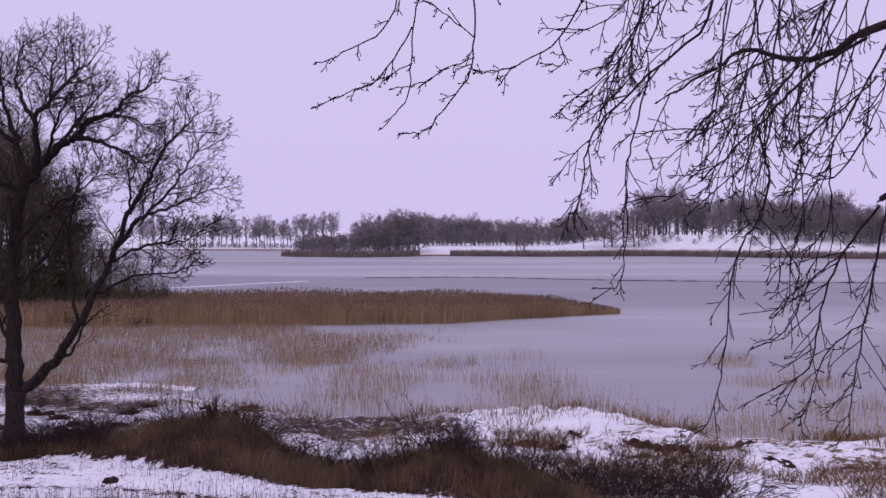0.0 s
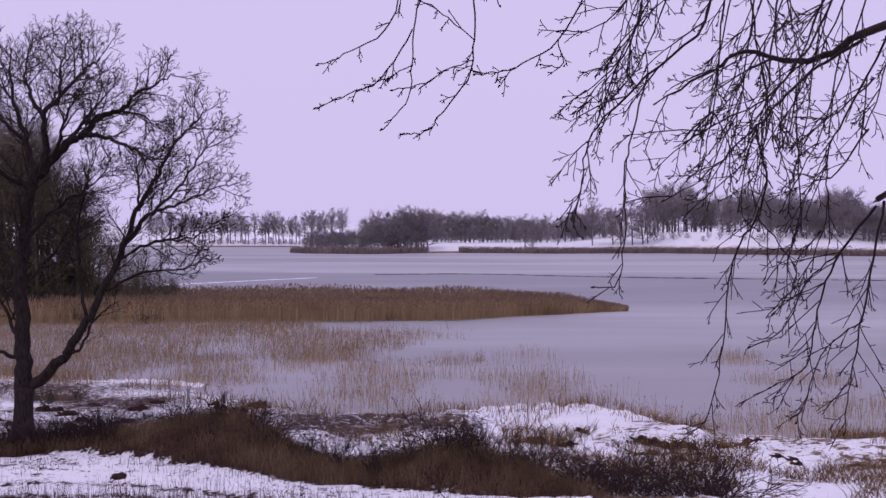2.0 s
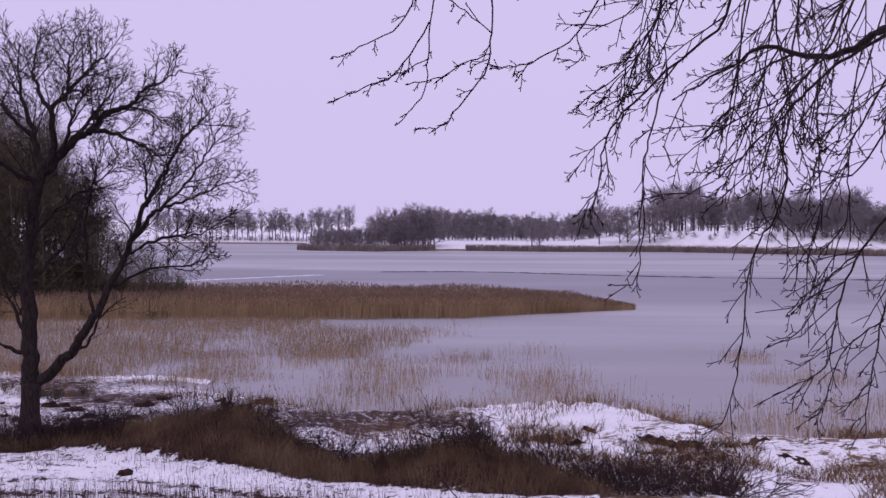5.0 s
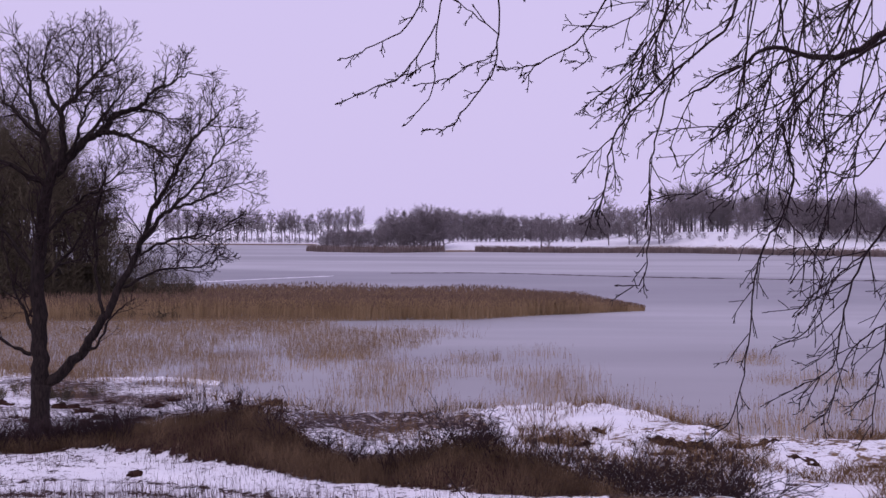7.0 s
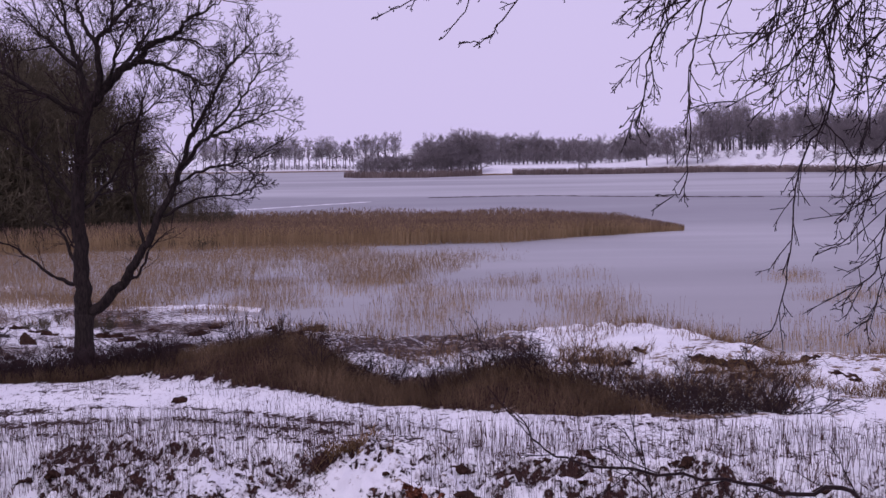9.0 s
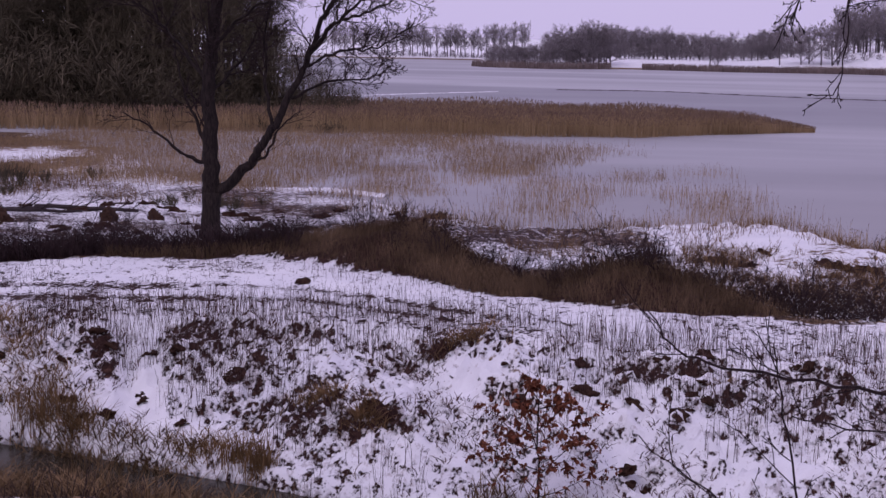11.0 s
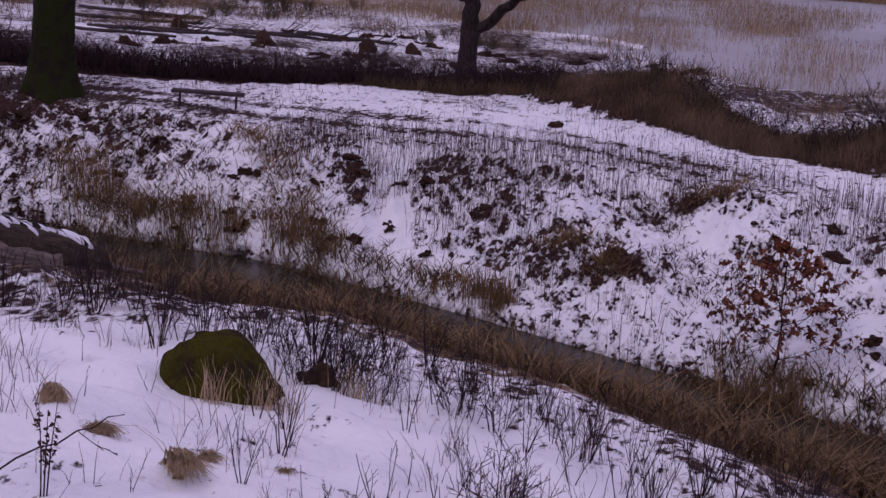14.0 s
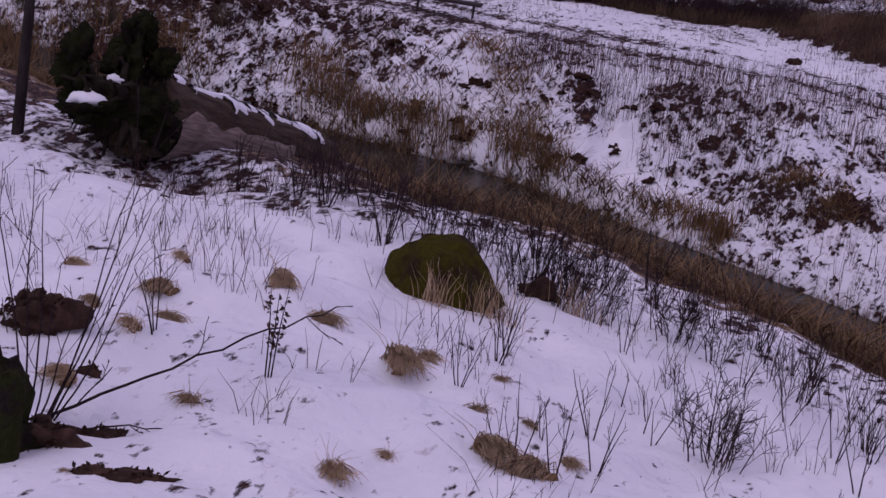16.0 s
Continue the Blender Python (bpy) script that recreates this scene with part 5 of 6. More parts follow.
# ---- bench ----
def bench():
    a, b = Vector((-16.71, 37.46, 0)), Vector((-15.37, 37.86, 0))
    mid = (a + b) / 2
    z0 = hz(mid.x, mid.y)
    t = thing("bench", pose(mid.x, mid.y, z0, 0, 0, math.degrees(math.atan2(b.y - a.y, b.x - a.x))), "low weathered wooden plank bench beside the path", "bench")

    def box(sx_, sy_, sz_, at):
        bm = bmesh.new()
        bmesh.ops.create_cube(bm, size=1, matrix=Matrix.Translation(at) @ Matrix.Diagonal((sx_, sy_, sz_, 1)))
        bmesh.ops.bevel(bm, geom=bm.edges[:], offset=0.008, segments=1, affect="EDGES")
        return bm

    for k in range(2):
        part("seat_plank", box(1.75, 0.17, 0.075, (0, -0.09 + 0.18 * k, 0.40)), PLANK, t)
    for sgn in (-1, 1):
        for back in (-1, 1):
            part("leg", box(0.035, 0.035, 0.5, (0.68 * sgn, 0.12 * back, 0.115)), PLANK, t, "thin dark steel leg")
        part("crossbar", box(0.035, 0.3, 0.03, (0.68 * sgn, 0, 0.347)), PLANK, t, "thin dark steel bar")


bench()


# ---- boulder, leafy clump, clods, log ----
def lump(rng, size, sub=3, rough=0.25, flat=0.3):
    bm = bmesh.new()
    bmesh.ops.create_icosphere(bm, subdivisions=sub, radius=1)
    o = Vector((rng.uniform(0, 50), rng.uniform(0, 50), rng.uniform(0, 50)))
    for v in bm.verts:
        k = 1 + rough * noise.fractal(v.co * 1.3 + o, 1.0, 2.0, 3) + 0.4 * rough * noise.noise(v.co * 4 + o)
        v.co = Vector((v.co.x * size[0], v.co.y * size[1], (v.co.z if v.co.z > -flat else -flat + 0.2 * (v.co.z + flat)) * size[2])) * k
    for f in bm.faces:
        f.smooth = True
    return bm


rng = random.Random(44)
def boulder():
    t = thing("boulder", pose(-5.17, 12.6, hz(-5.17, 12.6) - 0.06, 0, 3, 16), "large moss-covered boulder with dead grass at its foot", "boulder")
    bm = bmesh.new()
    bmesh.ops.create_icosphere(bm, subdivisions=5, radius=1)
    for v in bm.verts:
        c = v.co.copy()
        top = 0.67 - 0.36 * float(step(-0.2, 0.95, np.array(c.x))) if c.z > 0 else 0.25
        k = 1 + 0.16 * noise.fractal(c * 1.2 + Vector((7, 3, 1)), 1.0, 2.0, 3) + 0.035 * noise.noise(c * 5)
        flat_x = math.copysign(abs(c.x) ** (0.7 if c.x < 0 else 0.95), c.x)
        v.co = Vector((flat_x * 0.54, c.y * 0.38, math.copysign(abs(c.z) ** 0.8, c.z) * top)) * k
    for f in bm.faces:
        f.smooth = True
    part("stone", bm, MOSS, t)


boulder()
# named a stone, but this is a low clump of dark red-brown leaves
b = thing("stone", pose(-4.62, 13.4, hz(-4.62, 13.4), 0, 0, 20), "small clump of dark red-brown leaves under a low shrub", "stone")
part("stone_body", lump(rng, (0.17, 0.14, 0.12), 4, 0.6), LITTER, b)
b = thing("molehill", pose(-8.07, 40.65, hz(-8.07, 40.65), 0, 0, 0), "dark molehill on the snowy path", "molehill")
part("earth", lump(rng, (0.2, 0.18, 0.14), 3, 0.4), EARTH, b)


def clods():
    rng = random.Random(52)
    kinds = [lump(rng, (0.22, 0.14, 0.1), 3, 0.95) for k in range(4)]
    meshes = []
    for bm in kinds:
        me = bpy.data.meshes.new("clod")
        bm.to_mesh(me)
        bm.free()
        me.materials.append(EARTH)
        meshes.append(me)
    n = 0
    while n < 160:
        x = rng.uniform(-24, 8)
        u = rng.uniform(0.05, 0.95)
        y = float(bank_far(x) + (path_near(x) - bank_far(x)) * u)
        if vnoise(np.array([x * 0.5]), np.array([y * 0.5]), 7)[0] < 0.45:
            continue
        ob = new("earth_clod", meshes[n % 4])
        s = rng.uniform(0.35, 0.95)
        ob.matrix_basis = pose(x, y, hz(x, y) - 0.03, rng.uniform(-20, 20), rng.uniform(0, 25), rng.uniform(0, 360)) @ Matrix.Diagonal((s, s, s, 1))
        tagged(ob, "clod of dark bare earth on the snowy bank", "earth clod", "clods on the bank")
        n += 1
    for i in range(84):      # churned earth on the snowy meadow and shore
        x, y = (rng.uniform(-30, -8), rng.uniform(60, 80)) if i < 60 else (rng.uniform(2, 14), rng.uniform(56, 66))
        ob = new("earth_clod", meshes[i % 4])
        s = rng.uniform(0.9, 2.6)
        ob.matrix_basis = pose(x, y, hz(x, y) - 0.05 * s, rng.uniform(-20, 20), rng.uniform(0, 25), rng.uniform(0, 360)) @ Matrix.Diagonal((s, s, s, 1))
        tagged(ob, "heap of churned dark earth in the meadow", "earth clod", "clods in the meadow")


clods()


def fallen_log():
    a, b = Vector((-10.25, 15.45, 4.1)), Vector((-10.98, 21.6, 2.42))
    ax = (b - a).normalized()
    m = Matrix.Translation(a) @ ax.to_track_quat("X", "Z").to_matrix().to_4x4()
    L = (b - a).length
    t = thing("fallen_tree", m, "fallen tree trunk with root plate and snow along its top", "fallen tree")
    bm = bmesh.new()
    rings = []
    for k in range(25):
        s = k / 24
        r = 0.50 - 0.17 * s
        ring = []
        for i in range(20):
            an = 2 * math.pi * i / 20
            rr = r * (1 + 0.10 * noise.noise(Vector((s * 9, math.cos(an) * 1.5, math.sin(an) * 1.5))))
            ring.append(bm.verts.new((s * L + (0.25 * noise.noise(Vector((an, 3, 0))) if k == 24 else 0), rr * math.cos(an), rr * math.sin(an))))
        rings.append(ring)
    for p, q in zip(rings, rings[1:]):
        for i in range(20):
            bm.faces.new((p[i], p[(i + 1) % 20], q[(i + 1) % 20], q[i]))
    bm.faces.new(rings[-1])
    bm.faces.new(rings[0][::-1])
    bmesh.ops.recalc_face_normals(bm, faces=bm.faces[:])
    for f in bm.faces:
        f.smooth = True
    part("trunk", bm, LOGBARK, t)

    def shell(a0, a1, s0, s1, off, ragged, na=10, ns=40, seed=0.0, thick=0.03):
        bm = bmesh.new()
        rows = []
        for k in range(ns + 1):
            s = s0 + (s1 - s0) * k / ns
            r = (0.50 - 0.17 * s)
            row = []
            for i in range(na + 1):
                e0 = a0 + ragged * noise.noise(Vector((s * 14, seed, 0)))
                e1 = a1 + ragged * noise.noise(Vector((s * 14, seed + 7, 0)))
                an = e0 + (e1 - e0) * i / na
                rr = r * (1 + 0.10 * noise.noise(Vector((s * 9, math.cos(an) * 1.5, math.sin(an) * 1.5)))) + off + thick * math.sin(math.pi * i / na) * (0.6 + 0.6 * noise.noise(Vector((s * 20, an * 3, seed))))
                if i in (0, na):
                    rr -= 0.06
                row.append(bm.verts.new((s * L, rr * math.cos(an), rr * math.sin(an))))
            rows.append(row)
        for p, q in zip(rows, rows[1:]):
            for i in range(na):
                bm.faces.new((p[i], p[i + 1], q[i + 1], q[i])).smooth = True
        bmesh.ops.recalc_face_normals(bm, faces=bm.faces[:])
        return bm

    part("bare_wood", shell(math.pi * 0.9, math.pi * 1.42, 0.04, 0.66, 0.012, 0.3), BAREWOOD, t, "stripped pale grey wood")
    rng = random.Random(60)
    s0 = 0.08
    while s0 < 0.95:
        s1 = min(s0 + rng.uniform(0.025, 0.065), 0.99)
        j = rng.uniform(-0.06, 0.06)
        part("snow_patch", shell(math.pi * (0.40 + j), math.pi * (0.72 + rng.uniform(-0.1, 0.05)), s0, s1, 0.012, 0.7, 8, 10, s0 * 30, 0.05), SNOW, t, "strip of snow")
        s0 = s1 + rng.uniform(0.004, 0.02)
    rng = random.Random(61)
    roots = Tubes()
    for k in range(26):
        d = Vector((rng.uniform(-0.7, 0.1), rng.uniform(-0.6, 1), rng.uniform(-0.6, 1)))
        grow([roots], rng, Vector((-0.05, 0, 0)), d, rng.uniform(0.35, 0.65), 0.1, 0, [(4, 2, 45, 0.5, 0.3, 0, 6, 0.3), (3, 0, 40, 0.5, 0.3, 0, 4, 0.3)], 0.02)
    part("root_tangle", roots, ROOT, t)
    for at, size in (((-0.2, 0.70, 0.42), (0.15, 0.19, 0.25)), ((-0.15, 0.1, 0.66), (0.15, 0.16, 0.28)), ((-0.1, -0.02, 0.9), (0.1, 0.11, 0.16)), ((0.0, -0.22, 0.6), (0.11, 0.13, 0.14)), ((-0.15, 0.05, 0.1), (0.2, 0.28, 0.2)),
                     ((-0.05, -0.36, -0.02), (0.2, 0.17, 0.24)), ((-0.3, 0.35, -0.1), (0.18, 0.22, 0.13)), ((-0.25, 0.55, 0.12), (0.13, 0.14, 0.16))):
        bm = lump(rng, size, 4, 1.1, 0.9)
        bmesh.ops.translate(bm, verts=bm.verts[:], vec=at)
        lumpy = part("root_plate", bm, ROOTMOSS, t, "mossy dark lump of roots and earth")
        fuzz = Tubes()
        for k in range(130):
            d = rnd_dir(rng)
            p = Vector(at) + Vector((d.x * size[0], d.y * size[1], d.z * size[2])) * 0.9
            tip = p + (d + Vector((0, 0, -0.5))) * rng.uniform(0.04, 0.13)
            fuzz.tube([p, (p + tip) / 2 + rnd_dir(rng) * 0.02, tip], [0.009, 0.006, 0.003], 3)
        part("rootlet_fringe", fuzz, ROOTMOSS, lumpy, "fine dark hanging rootlets")
    for at, size in (((-0.4, 0.34, 0.02), (0.12, 0.18, 0.1)), ((-0.28, 0.12, 0.3), (0.08, 0.12, 0.05))):
        bm = lump(rng, size, 3, 0.5, 0.5)
        bmesh.ops.translate(bm, verts=bm.verts[:], vec=at)
        part("snow_patch", bm, SNOW, t, "patch of snow")
    # broken branch at the thin end
    stub = Tubes()
    stub.tube([Vector((L - 0.3, -0.1, 0.1)), Vector((L + 0.3, -0.3, 0.0)), Vector((L + 0.8, -0.55, -0.02))], [0.06, 0.045, 0.03], 7)
    part("branch_stub", stub, BAREWOOD, t)


fallen_log()


# ---- oak sapling with withered leaves ----
def oak_sapling():
    b = (-1.5, 27.95)
    t = thing("oak_sapling", (*b, hz(*b) - 0.05), "young oak with withered red-brown leaves on the bank", "sapling")
    rng = random.Random(71)
    stem, twigs, leaves = Tubes(), Tubes(), Tubes()
    sp = [(4, (4, 5), 42, 0.5, 0.12, 0.06, 4, 0.25), (3, (2, 3), 40, 0.5, 0.14, 0.05, 3, 0.2), (2, 0, 40, 0.5, 0.1, 0, 3, 0.2)]
    main = [Vector((0, 0, 0)), Vector((0.05, 0, 0.7)), Vector((0.0, 0, 1.5)), Vector((0.05, 0, 2.4))]
    limb([stem], rng, main, 0.03, 0.006, 0, 0, sp, 0, 6)
    for k in range(16):
        z = 0.35 + 1.9 * k / 16
        ang = k * 2.4
        d = Vector((math.cos(ang), math.sin(ang) * 0.8, 0.35))
        grow([twigs], rng, Vector((0.03, 0, z)), d, 1.5 - 0.5 * z + rng.uniform(-0.1, 0.2), 0.010, 0, sp, 0.003)
    ends = twigs.v[::7]
    for k in range(1700):
        p = rng.choice(ends)
        if p.length < 0.4:
            continue
        d = (rnd_dir(rng) + Vector((0, 0, -0.6))).normalized()
        side = d.cross(rnd_dir(rng)).normalized()
        up = side.cross(d)
        ln, w = rng.uniform(0.06, 0.11), rng.uniform(0.02, 0.034)
        b0 = len(leaves.v)
        leaves.v += [p, p + d * ln * 0.4 + side * w + up * 0.012, p + d * ln, p + d * ln * 0.4 - side * w + up * 0.012, p + d * ln * 0.5 - up * 0.006, p + d * ln * 0.8 + side * w * 0.7, p + d * ln * 0.8 - side * w * 0.7]
        leaves.f += [(b0, b0 + 1, b0 + 4), (b0 + 1, b0 + 5, b0 + 4), (b0 + 5, b0 + 2, b0 + 4), (b0, b0 + 4, b0 + 3), (b0 + 3, b0 + 4, b0 + 6), (b0 + 6, b0 + 4, b0 + 2)]
    part("stem", stem, NEARTWIG, t)
    part("crown", twigs, NEARTWIG, t)
    part("leaves", leaves, LEAF, t, "withered red-brown oak leaves")


oak_sapling()


# ---- near terrace: weeds, tussocks, shrub ----
def weed_kinds():
    out = []
    for s in range(6):
        rng = random.Random(400 + s)
        stalks = []
        sp = [(5, (1, 3), 24, 0.5, 0.07, 0.04, 4, 0.3), (3, (0, 2), 28, 0.5, 0.1, 0.03, 3, 0.3), (2, 0, 30, 0.5, 0.1, 0, 3, 0.3)]
        for k in range((2, 3, 4, 6, 1, 8)[s]):
            ang = rng.uniform(0, 6.28)
            d = Vector((math.cos(ang) * 0.3, math.sin(ang) * 0.3, 1))
            a = Tubes()
            stalks.append(a)
            grow([a], rng, Vector((math.cos(ang), math.sin(ang), 0)) * rng.uniform(0, 0.06) + Vector((0, 0, -0.05)), d, rng.uniform(0.35, 0.75), 0.0068, 0, sp, 0.0024)
        out.append(stalks)
    return out


rng = random.Random(81)
spots = []
for i in range(150):     # thick along the brow
    x = rng.uniform(-9, 2.5)
    spots.append((x, float(crest(x)) + rng.gauss(-0.3, 0.55), rng.uniform(0.5, 1.05), rng.randint(0, 5)))
for i in range(130):
    x = rng.uniform(-8, 2.0)
    y = rng.uniform(8.8, float(crest(x)))
    if x < -3.6 and y < 11.5 and rng.random() < 0.72:
        continue
    spots.append((x, y, rng.uniform(0.4, 0.95), rng.choice((0, 1, 2, 4))))
scatter(weed_kinds(), NEARTWIG, "weed", "stalk", "dead dark weed stalks standing in the snow", "weed", "weeds on the terrace", spots)


spots = [(-4.31, 13.57, 0.45, 0), (-4.1, 13.45, 0.4, 1), (-3.34, 13.19, 0.4, 2), (-2.95, 13.1, 0.36, 0), (-5.9, 14.0, 0.42, 1), (-6.5, 14.2, 0.45, 2), (-4.75, 13.3, 0.42, 0), (-7.2, 14.4, 0.4, 1), (-5.4, 13.7, 0.4, 2), (-2.2, 12.6, 0.35, 1), (-2.44, 11.0, 0.5, 2), (-2.35, 10.9, 0.45, 0), (-3.38, 13.36, 0.4, 0), (-4.47, 13.75, 0.45, 1)]
scatter(shrub_kinds(3, 620, 9, 1.3, 0.014, lean=0.5, tip=0.005), BRUSH, "low_shrub", "branchwork", "low bare shrub with dark red stems in the snow", "shrub", "low shrubs on the terrace", spots)


def tussock_kinds():
    """A low hump of straw: blades spring from a small crown and bend over to one side."""
    out = []
    for s in range(5):
        rng = random.Random(500 + s)
        hump = lump(rng, (0.085, 0.06, 0.055), 3, 0.8, 0.3)
        a = Tubes()
        lean = (0.9, 0.3, -0.7, 0.5, -0.3)[s]
        for k in range((300, 220, 260, 140, 70)[s]):
            ang = rng.uniform(0, 6.28)
            d = Vector((math.cos(ang) * 0.8 + lean * 1.5, math.sin(ang) * 0.7 - 0.6, 0)).normalized()
            p = Vector((rng.gauss(0, 0.04), rng.gauss(0, 0.03), 0.02))
            ln = rng.uniform(0.08, 0.22)
            rise = rng.uniform(0.03, 0.11)
            pts = [p, p + d * ln * 0.25 + Vector((0, 0, rise)), p + d * ln * 0.7 + Vector((0, 0, rise * 0.75)), p + d * ln + Vector((rng.gauss(0, 0.02), 0, rng.uniform(-0.03, 0.05)))]
            a.tube(pts, [0.003, 0.0032, 0.0026, 0.001], 3)
        for k in range(9):
            d = Vector((rng.gauss(0, 0.5), rng.gauss(0, 0.4), 1)).normalized()
            ln = rng.uniform(0.15, 0.34)
            a.tube([Vector((0, 0, 0)), d * ln * 0.6, d * ln + Vector((rng.gauss(0, 0.06), 0, -0.03))], [0.0026, 0.002, 0.001], 3)
        out.append((hump, a))
    return out


def tussocks():
    spots = [(-5.9, 10.99, 1.05, 0), (-5.38, 10.74, 0.8, 1), (-4.55, 10.21, 1.2, 0), (-4.45, 10.5, 0.7, 3), (-6.49, 10.3, 0.85, 2), (-6.26, 10.01, 0.7, 1), (-6.71, 9.72, 0.6, 2), (-6.22, 9.47, 0.8, 4), (-6.02, 8.45, 0.85, 2),
             (-5.29, 8.74, 0.7, 4), (-4.15, 8.49, 0.85, 3), (-3.99, 8.94, 0.45, 4), (-3.51, 9.36, 1.15, 0), (-3.13, 9.29, 1.1, 2), (-3.83, 10.03, 0.6, 4), (-3.52, 10.23, 0.6, 4), (-3.15, 9.94, 0.6, 3), (-6.9, 11.2, 0.7, 4), (-7.4, 10.4, 0.7, 3), (-4.0, 10.9, 0.5, 4)]
    kinds, made = tussock_kinds(), {}
    rng = random.Random(512)
    for x, y, s, k in spots:
        m = pose(x, y, hz(x, y) - 0.02, 0, 0, rng.uniform(-35, 35)) @ Matrix.Diagonal((s, s, s, 1))
        if k in made:
            ob = copy_thing(made[k], Matrix())
        else:
            ob = made[k] = thing("grass_tussock", (0, 0, 0), "hump of straw-brown grass bent over in the snow", "grass tussock", "tussocks on the terrace")
            crown = part("crown", kinds[k][0], SEDGE, ob, "dark matted root crown")
            part("blade_sheaf", kinds[k][1], TUSSOCK, crown)
        ob.matrix_basis = m


tussocks()


def dock_weed():
    """An upright weed with dark withered leaves along its stems."""
    x, y = -5.05, 9.25
    t = thing("dock_weed", (x, y, hz(x, y) - 0.03), "upright dead weed with dark curled leaves", "weed")
    rng = random.Random(530)
    for k in range(3):
        top = Vector((0.05 * k - 0.03, 0.03 * k, rng.uniform(0.5, 0.66)))
        stem = Tubes()
        pts = [Vector((0.02 * k, 0, 0)), top * 0.5 + Vector((0.01, 0, 0)), top]
        stem.tube(pts, [0.006, 0.005, 0.002], 5)
        own = part("stem", stem, NEARTWIG, t)
        leaves = Tubes()
        for i in range(26):
            p = pts[0].lerp(top, 0.35 + 0.65 * rng.random())
            d = (rnd_dir(rng) + Vector((0, 0, -0.3))).normalized()
            side = d.cross(rnd_dir(rng)).normalized()
            ln = rng.uniform(0.025, 0.055)
            b0 = len(leaves.v)
            leaves.v += [p, p + d * ln * 0.5 + side * 0.011, p + d * ln, p + d * ln * 0.5 - side * 0.011]
            leaves.f += [(b0, b0 + 1, b0 + 2), (b0, b0 + 2, b0 + 3)]
        part("leaf_cluster", leaves, LITTER, own, "dark curled dead leaves")


dock_weed()


def cut_logs():
    """Felled stems and stumps lying on the snowy meadow."""
    rng = random.Random(540)
    for x, y, ang, ln, r in ((-31.2, 64.2, 12, 4.5, 0.09), (-30.6, 66.4, 20, 6.0, 0.1), (-29.4, 68.4, 8, 5.0, 0.12), (-33.6, 70.0, 16, 6.5, 0.1), (-28.6, 71.5, 24, 5.5, 0.1), (-26.2, 70.2, 4, 5.0, 0.1), (-24.4, 73.2, -6, 5.0, 0.12), (-35.0, 74.0, 10, 6.0, 0.14)):
        t = thing("cut_log", pose(x, y, hz(x, y) + r * 0.5, 0, 0, ang), "felled bare stem lying on the snowy meadow", "log", "felled stems on the meadow")
        stem = Tubes()
        stem.tube([Vector((ln * (k / 6 - 0.5), rng.uniform(-0.08, 0.08), rng.uniform(0, 0.06))) for k in range(7)], [r * (1 - 0.07 * k) for k in range(7)], 8)
        part("stem", stem, PLANK, t)
        for k in range(4):
            twig = Tubes()
            grow([twig], rng, Vector((ln * rng.uniform(-0.1, 0.5), 0, 0.05)), Vector((0.8, rng.uniform(-0.6, 0.6), 0.5)), rng.uniform(0.6, 1.3), 0.03, 0, [(4, 3, 40, 0.5, 0.15, 0, 4, 0.3), (3, 0, 40, 0.5, 0.1, 0, 3, 0.3)], 0.01)
            part("side_branch", twig, TWIG, t)
    for x, y, s in ((-25.9, 66.8, 0.42), (-31.0, 69.4, 0.34), (-21.9, 68.6, 0.4), (-20.5, 70.6, 0.3)):
        t = thing("tree_stump", pose(x, y, hz(x, y), 0, 0, rng.uniform(0, 360)), "ragged reddish tree stump in the snowy meadow", "stump", "stumps on the meadow")
        bm = lump(rng, (s, s * 0.8, s * 1.1), 4, 0.7, 0.5)
        part("stump_body", bm, LITTER, t)


cut_logs()


def slender_tree():
    b = (-11.45, 15.05)
    t = thing("slender_tree", (*b, hz(*b) - 0.1), "slender dark trunk beside the fallen tree", "tree")
    rng = random.Random(95)
    a, c = Tubes(), Tubes()
    sp = [(8, (8, 10), 40, 0.35, 0.03, 0.02, 8, 0.45), (4, (3, 4), 40, 0.5, 0.12, 0.03, 4, 0.2), (3, 0, 40, 0.5, 0.1, 0, 3, 0.2)]
    grow([a, c], rng, Vector((0, 0, -0.2)), Vector((0.02, 0, 1)), 6.5, 0.07, 0, sp, 0.006)
    part("trunk", a, BARK, t)
    part("crown", c, TWIG, t)


slender_tree()


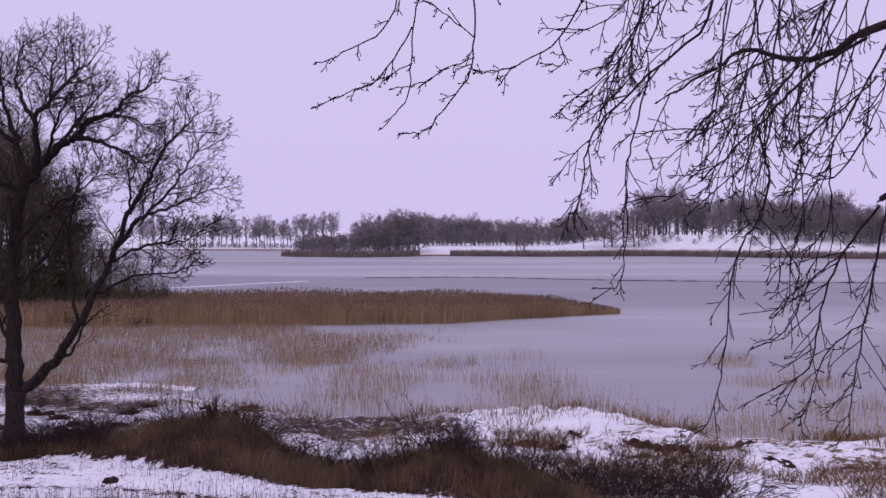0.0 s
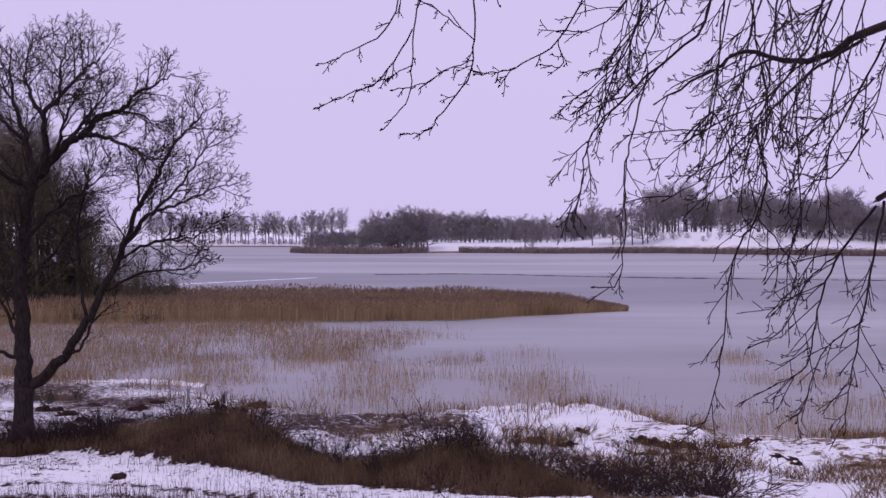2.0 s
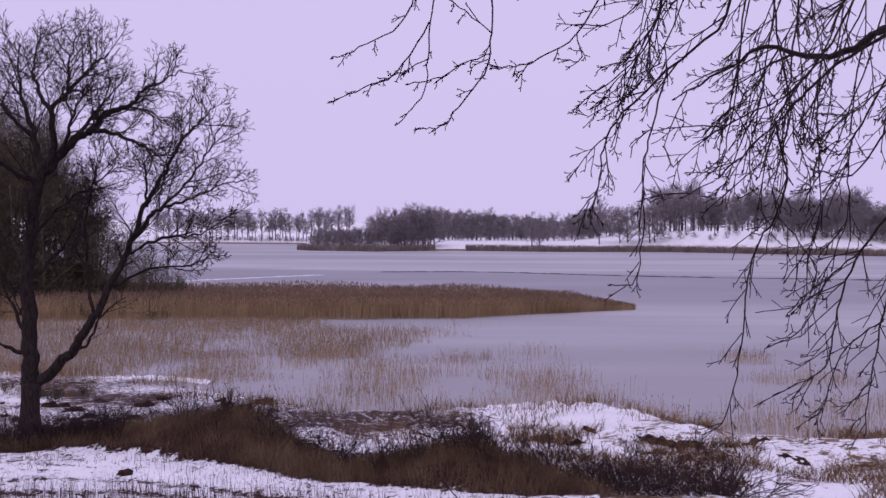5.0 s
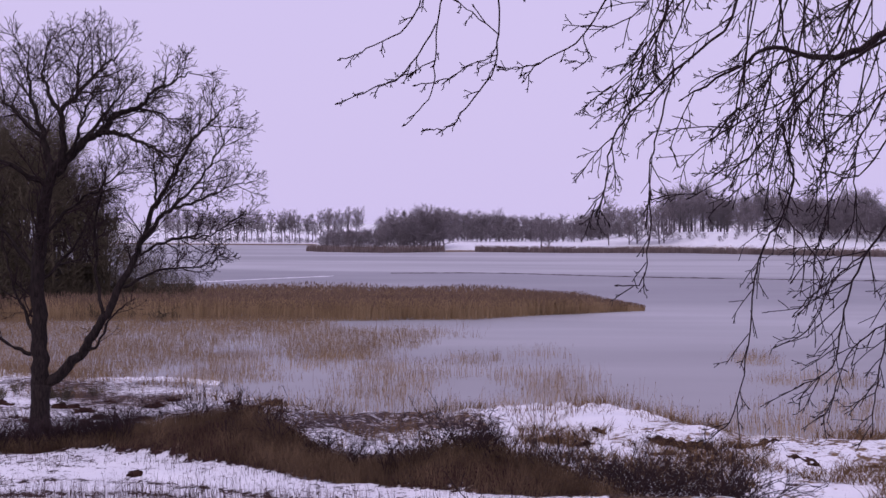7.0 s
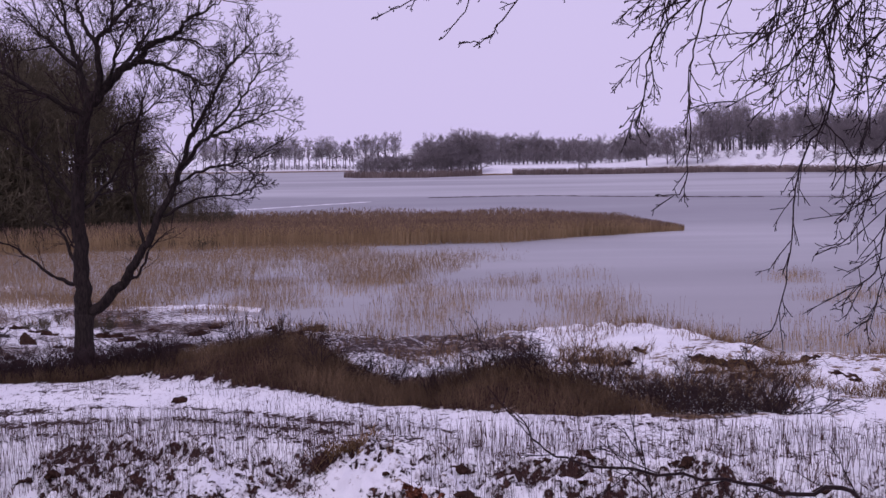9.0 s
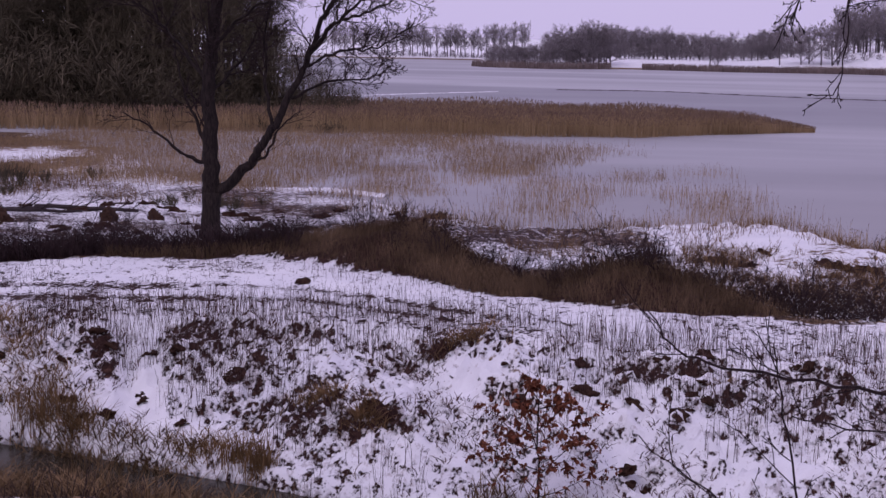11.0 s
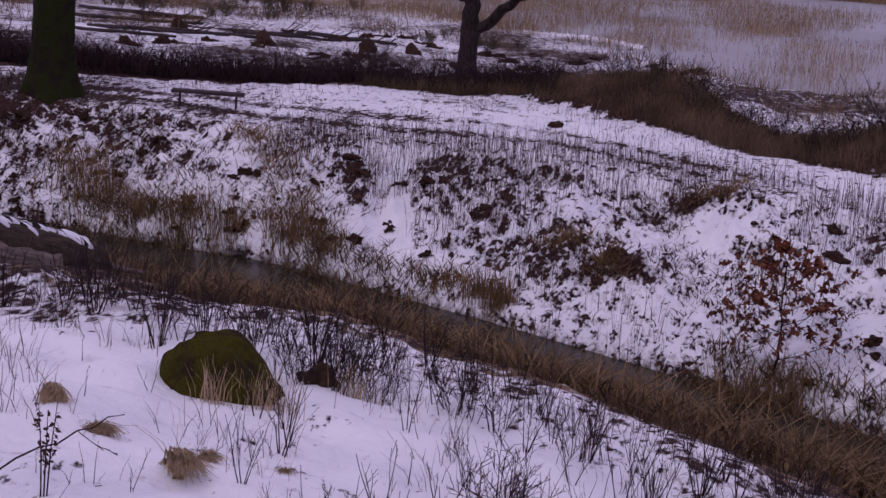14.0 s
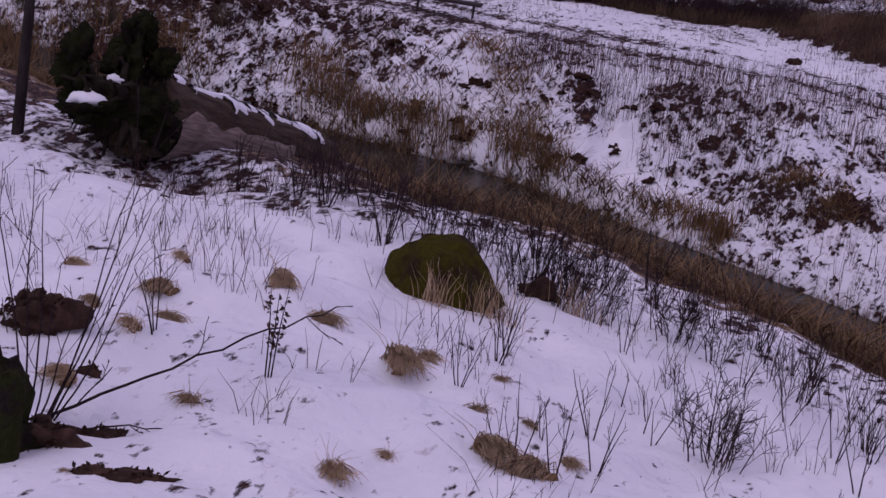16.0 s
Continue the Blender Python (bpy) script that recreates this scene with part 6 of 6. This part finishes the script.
def corner_shrub():
    b = (-5.95, 7.95)
    t = thing("willow_shrub", (*b, hz(*b) - 0.05), "many-stemmed bare shrub with thin dark stems", "shrub")
    rng = random.Random(91)
    stems = Tubes()
    sp = [(7, (1, 3), 28, 0.4, 0.09, 0.03, 5, 0.4), (3, (0, 2), 30, 0.5, 0.1, 0.03, 3, 0.3), (2, 0, 30, 0.5, 0.1, 0, 3, 0.3)]
    for k in range(15):
        ang = rng.uniform(0, 6.28)
        d = Vector((math.cos(ang) * 0.5, math.sin(ang) * 0.3, 1))
        stems = Tubes()
        grow([stems], rng, Vector((math.cos(ang) * 0.12, math.sin(ang) * 0.12, 0)), d, rng.uniform(1.0, 2.2), 0.0075, 0, sp, 0.0025)
        part("stem", stems, NEARTWIG, t)
    stems = Tubes()
    limb([stems], rng, [(0.05, 0, 0.05), (0.5, 0.5, 0.35), (1.0, 1.1, 0.62), (1.35, 1.5, 0.8)], 0.012, 0.004, 3, 0.4, sp)
    limb([stems], rng, [(0.1, 0, 0.02), (0.55, 0.3, 0.1), (0.9, 0.4, 0.12)], 0.008, 0.003, 2, 0.3, sp)
    part("low_stem", stems, NEARTWIG, t)
    s = thing("tree_stump", pose(-5.86, 7.5, hz(-5.86, 7.5), 0, 0, 0), "dark mossy tree stump at the shrub's foot", "stump")
    part("stump_body", lump(rng, (0.28, 0.26, 0.6), 4, 0.5, 0.5), MOSSBARK, s)
    for x, y, size, count in ((-6.75, 9.1, (0.24, 0.17, 0.19), 260), (-5.66, 7.72, (0.2, 0.16, 0.12), 150), (-5.54, 8.12, (0.2, 0.1, 0.05), 60), (-4.93, 7.56, (0.2, 0.08, 0.035), 50), (-5.12, 7.46, (0.12, 0.07, 0.03), 30), (-6.15, 8.9, (0.07, 0.06, 0.06), 24)):
        q = thing("leaf_litter", pose(x, y, hz(x, y) - 0.01, 0, 0, 30), "heap of dark red-brown leaf litter melted out of the snow", "leaf litter", "litter heaps")
        body = part("litter", lump(rng, size, 4, 0.8, 0.4), LITTER, q)
        leaves = Tubes()
        for k in range(count):
            d = rnd_dir(rng)
            p_ = Vector((d.x * size[0], d.y * size[1], abs(d.z) * size[2])) * rng.uniform(0.85, 1.15)
            e = (rnd_dir(rng) + Vector((0, 0, 0.2))).normalized()
            side = e.cross(rnd_dir(rng)).normalized()
            ln, w = rng.uniform(0.03, 0.06), rng.uniform(0.01, 0.02)
            b0 = len(leaves.v)
            leaves.v += [p_, p_ + e * ln * 0.5 + side * w, p_ + e * ln, p_ + e * ln * 0.5 - side * w, p_ + e * ln * 0.5 + side.cross(e) * 0.012]
            leaves.f += [(b0, b0 + 1, b0 + 4), (b0 + 1, b0 + 2, b0 + 4), (b0 + 2, b0 + 3, b0 + 4), (b0 + 3, b0, b0 + 4)]
        part("leaf_cluster", leaves, LITTER, body, "withered curled leaves")


corner_shrub()


# ---- lake details ----
def ridge(name, pts, w, h, mat, label):
    rng = random.Random(len(pts))
    line_ = smooth_line([Vector((x, y, 0.004)) for x, y in pts], 30)
    v, f = [], []
    for i, p in enumerate(line_):
        k = w * (0.25 + 0.75 * rng.random())
        v += [p + Vector((0, -k, 0)), p + Vector((0, rng.uniform(-k, k) * 0.3, h * rng.uniform(0.2, 1))), p + Vector((0, k, 0))]
        if i:
            a = 3 * i
            f += [(a - 3, a, a + 1, a - 2), (a - 2, a + 1, a + 2, a - 1)]
    tagged(new(name, mesh_from(name, v, f, mat)), label, "ice ridge", kind="stuff")


ridge("pressure_ridge", [(-14, 306), (4.4, 310), (20, 298), (35, 288), (68, 276), (100, 262)], 0.45, 0.15, EARTH, "dark crack line of broken ice across the lake")
ridge("snow_drift", [(-60, 232), (-42, 251), (-34, 266), (-23, 287)], 2.2, 0.1, SNOW, "white snow drift along the edge of older ice")
ridge("snow_drift", [(-20.5, 91), (-18.5, 92.5), (-16.0, 92.3), (-13.2, 90)], 1.5, 0.16, SNOW, "low white snow bank on the marsh ice")
